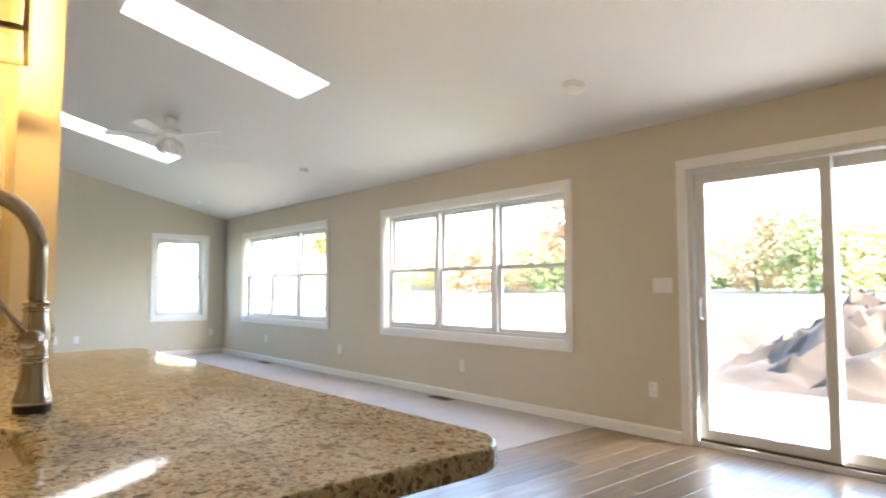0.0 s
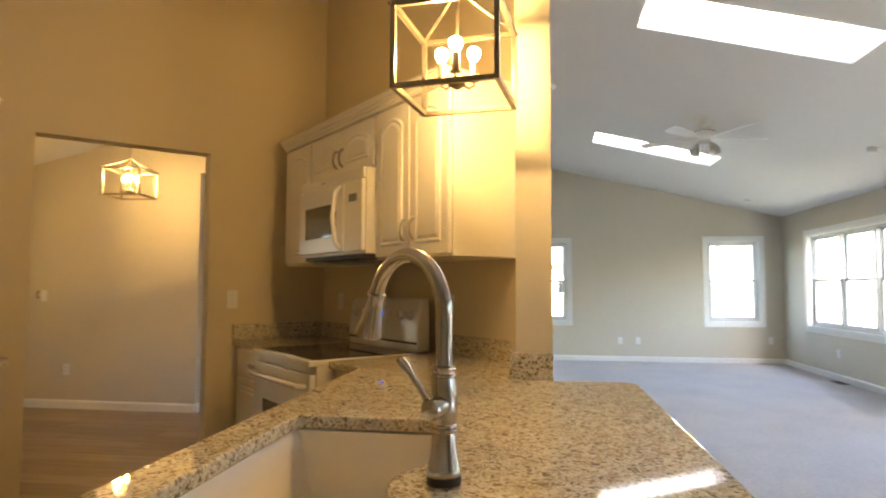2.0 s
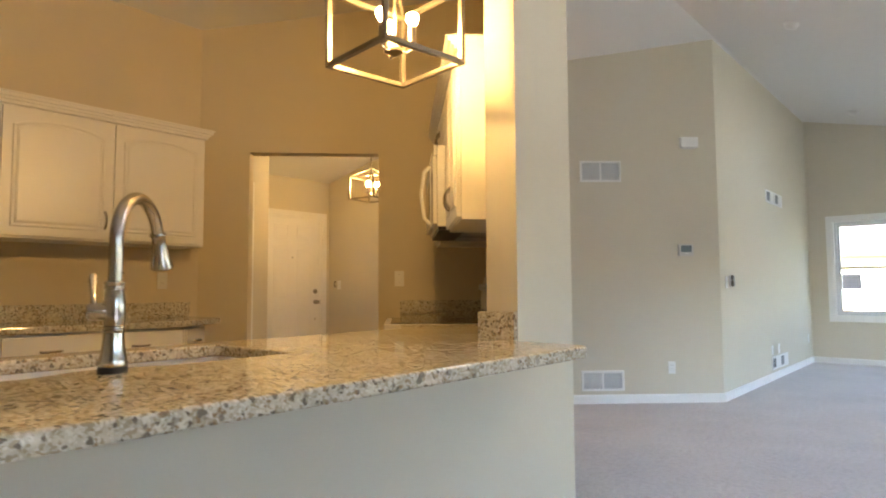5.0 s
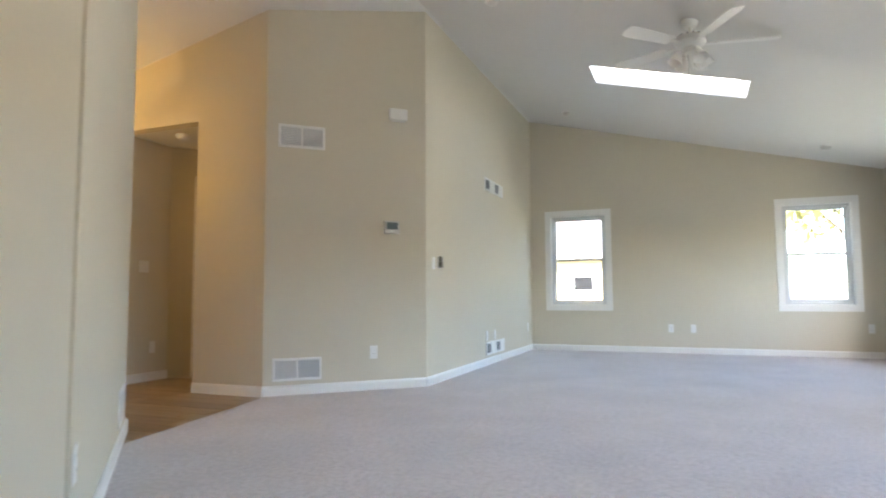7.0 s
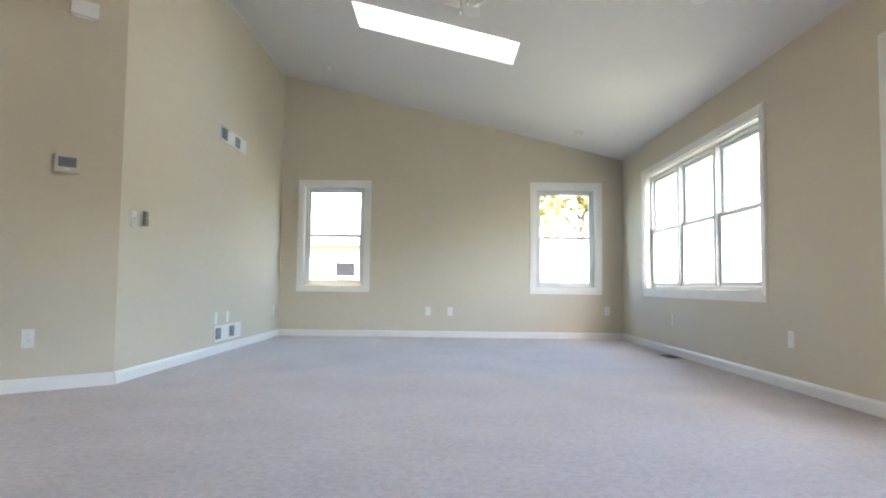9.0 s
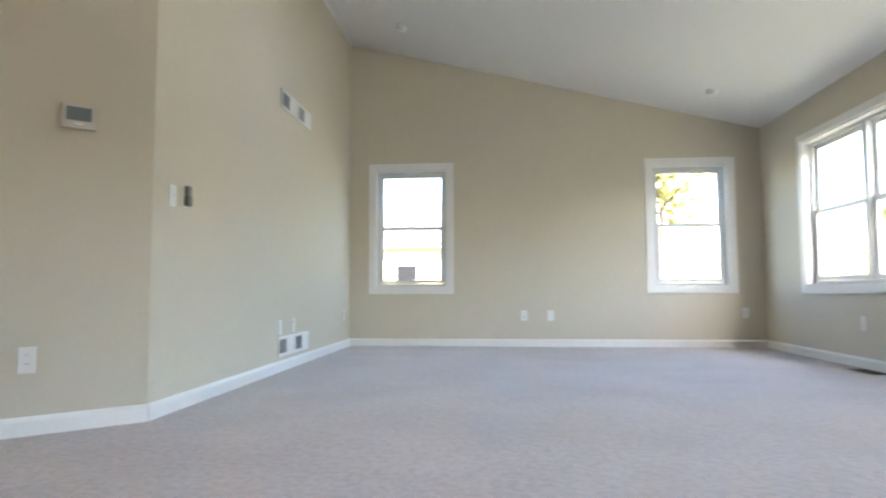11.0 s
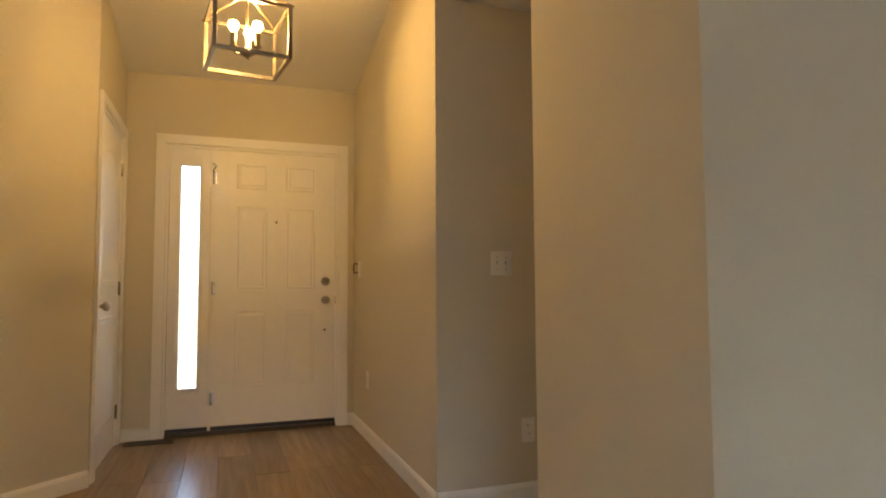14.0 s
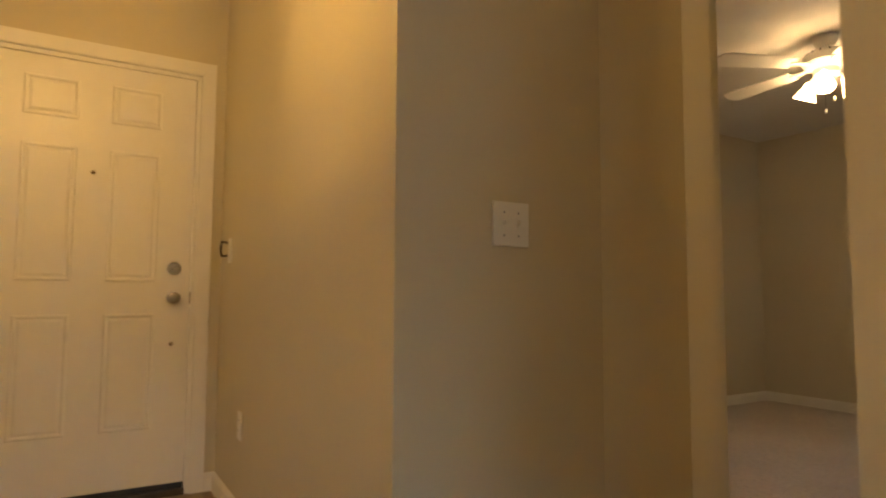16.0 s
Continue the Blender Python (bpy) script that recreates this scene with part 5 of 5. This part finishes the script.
tagged(part("patio", box(EAST + 0.17, EAST + 3.6, -1.2, 3.4, -0.31, -0.10, 0.01), CONCRETE), "pale concrete patio slab outside the sliding door", "patio", kind="structure")


def mound(cx, cy, rx, ry, high, seed, label):
    bm = bmesh.new()
    m, rows = 90, []
    for k in range(1, 33):
        u = k / 32
        rows.append([])
        for i in range(m):
            a = 2 * math.pi * i / m
            x, y = math.cos(a) * u * rx, math.sin(a) * u * ry
            z = high * (math.cos(u * math.pi) * 0.5 + 0.5)
            z += (0.28 * noise.noise(Vector((x * 1.1 + seed, y * 1.1, 0))) + 0.12 * noise.noise(Vector((x * 4 + seed, y * 4, 0))) + 0.09 * noise.noise(Vector((x * 9 + seed, y * 9, 0)))) * high * (1 - u ** 4)
            rows[-1].append(bm.verts.new((cx + x, cy + y, -0.32 + max(0, z))))
    top = bm.verts.new((cx, cy, -0.3 + high))
    for i in range(m):
        bm.faces.new((top, rows[0][i], rows[0][(i + 1) % m]))
    for a, b in zip(rows, rows[1:]):
        for i in range(m):
            bm.faces.new((a[i], b[i], b[(i + 1) % m], a[(i + 1) % m]))
    return tagged(part("soil_mound", bm, SOIL, smooth=True), label, "soil mound", "soil mounds")


mound(13.2, 1.4, 3.8, 5.0, 1.9, 3, "bare brown excavated soil heap beyond the patio")
mound(16.0, 7.6, 3.4, 2.6, 0.6, 11, "low bare brown soil heap on the lawn")


def tree(x, y, z, high, wide, leaf, seed, label, pine=False, low=0.06):
    rnd = random.Random(seed)
    t = thing("tree", pose(x, y, z), label, "tree", "autumn trees")
    pts = [(0.02 * high * rnd.uniform(-1, 1) * k, 0.02 * high * rnd.uniform(-1, 1) * k, high * 0.85 * k / 5) for k in range(6)]
    bm = tube(pts, [0.022 * high * (1 - 0.16 * k) for k in range(6)], 7)
    for k in range(9):
        a, h = rnd.uniform(0, 6.28), high * rnd.uniform(0.3, 0.7)
        r = wide * rnd.uniform(0.3, 0.5)
        tube([(0, 0, h), (math.cos(a) * r * 0.5, math.sin(a) * r * 0.5, h + r * 0.4), (math.cos(a) * r, math.sin(a) * r, h + r * 0.6)], [0.008 * high, 0.005 * high, 0.002 * high], 5, bm)
    part("trunk", bm, BARK, t)
    verts, faces = [], []
    clumps = [(rnd.gauss(0, 0.2) * wide, rnd.gauss(0, 0.2) * wide, high * rnd.uniform(low, 0.96), rnd.uniform(0.12, 0.24) * wide) for _ in range(34)]
    for cx, cy, cz, cr in clumps:
        squeeze = (1.15 - cz / high) * 1.5 if pine else 1.35 - abs(cz / high - 0.6) * 1.4
        cx, cy = cx * squeeze, cy * squeeze
        for _ in range(60):
            d = Vector((rnd.gauss(0, 1), rnd.gauss(0, 1), rnd.gauss(0, 0.8))).normalized() * cr * rnd.uniform(0.5, 1.05)
            c = Vector((cx, cy, cz)) + d
            s = high * rnd.uniform(0.02, 0.042)
            u = Vector((rnd.gauss(0, 1), rnd.gauss(0, 1), rnd.gauss(0, 1))).normalized()
            w = u.orthogonal().normalized()
            k = len(verts)
            verts += [tuple(c + u * s), tuple(c + w * s * 0.6), tuple(c - u * s), tuple(c - w * s * 0.6)]
            faces.append((k, k + 1, k + 2, k + 3))
    me = bpy.data.meshes.new("crown")
    me.from_pydata(verts, [], faces)
    me.materials.append(leaf)
    cr_ = new("crown", me)
    cr_.parent = t
    return t


rnd = random.Random(5)
names = ("green", "yellow", "orange", "russet", "dark green")
for k in range(84):
    y = -40 + k * 1.4 + rnd.uniform(-1.2, 1.2)
    x = (44 if k % 2 else 54) + rnd.uniform(-3, 5)
    kind_ = rnd.choice((0, 0, 1, 1, 2, 3, 4))
    tree(x, y, 1.0, rnd.uniform(4.2, 6.8), rnd.uniform(5.0, 7.5), LEAVES[kind_], k, "autumn tree with " + names[kind_] + " foliage at the wood's edge", kind_ == 4)
for k, (x, y, hgt, kind_) in enumerate(((30.5, -1.5, 4.0, 4), (32.0, -4.0, 4.6, 0), (31.5, 1.2, 2.6, 3), (8.3, 27.0, 6.5, 1), (20.0, 30.0, 7.0, 1), (33, 24, 7.5, 2))):
    tree(x, y, 0.3, hgt, hgt * 0.7, LEAVES[kind_], 70 + k, "young " + names[kind_] + " tree on the lawn", kind_ == 4, 0.1 if hgt < 5 else 0.45)


def house(x, y, turn, w, d, h, mat, label):
    t = thing("house", pose(x, y, -0.32, 0, 0, turn), label, "house", "neighbour houses")
    part("wall", box(-w / 2, w / 2, -d / 2, d / 2, 0, h), mat, t)
    for k in range(int(h / 0.22)):
        part("siding_board", box(-w / 2 - 0.02, w / 2 + 0.02, -d / 2 - 0.025, -d / 2 - 0.002, k * 0.22 + 0.01, k * 0.22 + 0.20), mat, t)
    bm = bmesh.new()
    e, pk = 0.5, h + d * 0.25
    pts = [(-w / 2 - e, -d / 2 - e, h), (w / 2 + e, -d / 2 - e, h), (w / 2 + e, 0, pk), (-w / 2 - e, 0, pk), (w / 2 + e, d / 2 + e, h), (-w / 2 - e, d / 2 + e, h)]
    lo = [bm.verts.new(p) for p in pts]
    hi = [bm.verts.new((p[0], p[1], p[2] + 0.2)) for p in pts]
    for q in ((0, 1, 2, 3), (3, 2, 4, 5)):
        bm.faces.new([lo[i] for i in q])
        bm.faces.new([hi[i] for i in q])
    for a, b in ((0, 1), (1, 2), (2, 4), (4, 5), (5, 3), (3, 0)):
        bm.faces.new((lo[a], lo[b], hi[b], hi[a]))
    part("roof", bm, ROOF, t)
    for k in range(4):
        cx = -w / 2 + w * (k + 0.5) / 4
        wn_ = part("window", frame_bm(cx - 0.45, cx + 0.45, 1.25, 1.95, 0.08, -0.04, 0.03, 0), TRIM, t)
        wn_.matrix_basis = pose(0, -d / 2 - 0.06, 0, 0, 0, 180)
        gl = part("pane", box(cx - 0.37, cx + 0.37, -0.02, -0.005, 1.33, 1.87), DARKGLASS, wn_)
    return t


house(-2.6, 31.0, 0, 14.0, 8.0, 2.5, SIDING, "single-storey yellow-sided house with grey roof")

# ---- oak floor boards, last ----
def in_poly(x, y, poly):
    inside = False
    for (x0, y0), (x1, y1) in zip(poly, poly[1:] + poly[:1]):
        if (y0 > y) != (y1 > y) and x < (x1 - x0) * (y - y0) / (y1 - y0) + x0:
            inside = not inside
    return inside


wood_floor = tagged(new("floor_oak"), "golden brown oak plank floor with varied boards", "floor", kind="structure")
WOOD_W = 0.19
rnd = random.Random(9)
meshes = {}


def board_mesh(length, width):
    key = (round(length, 2), round(width, 3))
    if key not in meshes:
        bm = box(-length / 2 + 0.0007, length / 2 - 0.0007, -width / 2 + 0.0007, width / 2 - 0.0007, -0.02, 0.0)
        topf = max(bm.faces, key=lambda f: f.calc_center_median().z)
        bmesh.ops.bevel(bm, geom=list(topf.edges), offset=0.0016, segments=1, affect="EDGES")
        bmesh.ops.recalc_face_normals(bm, faces=bm.faces)
        me = bpy.data.meshes.new("board")
        bm.to_mesh(me)
        bm.free()
        me.materials.append(WOOD)
        meshes[key] = me
    return meshes[key]


def boards(x0, x1, y0, y1):
    y = y0
    while y < y1 - 0.01:
        w = min(WOOD_W, y1 - y)
        x = x0
        first = rnd.uniform(0.4, 1.6)
        while x < x1 - 0.01:
            ln = min(first if x == x0 else rnd.choice((1.2, 1.5, 1.8)), x1 - x)
            if x1 - x - ln < 0.25:
                ln = x1 - x
            ob = new("plank", board_mesh(ln, w))
            ob.parent = wood_floor
            ob.location = (x + ln / 2, y + w / 2, 0.0)
            x += ln
        y += w


boards(KITCHEN_W, EAST, SOUTH, CARPET_Y)
boards(-3.17, 0.10, CARPET_Y, 4.58)
boards(FRONT_X, 0.10, 4.58, FOYER_Y)
boards(-3.05, KITCHEN_W - 0.121, 2.95, CARPET_Y)
boards(HALL_W, HALL_E, FOYER_Y, HALL_END + 0.06)
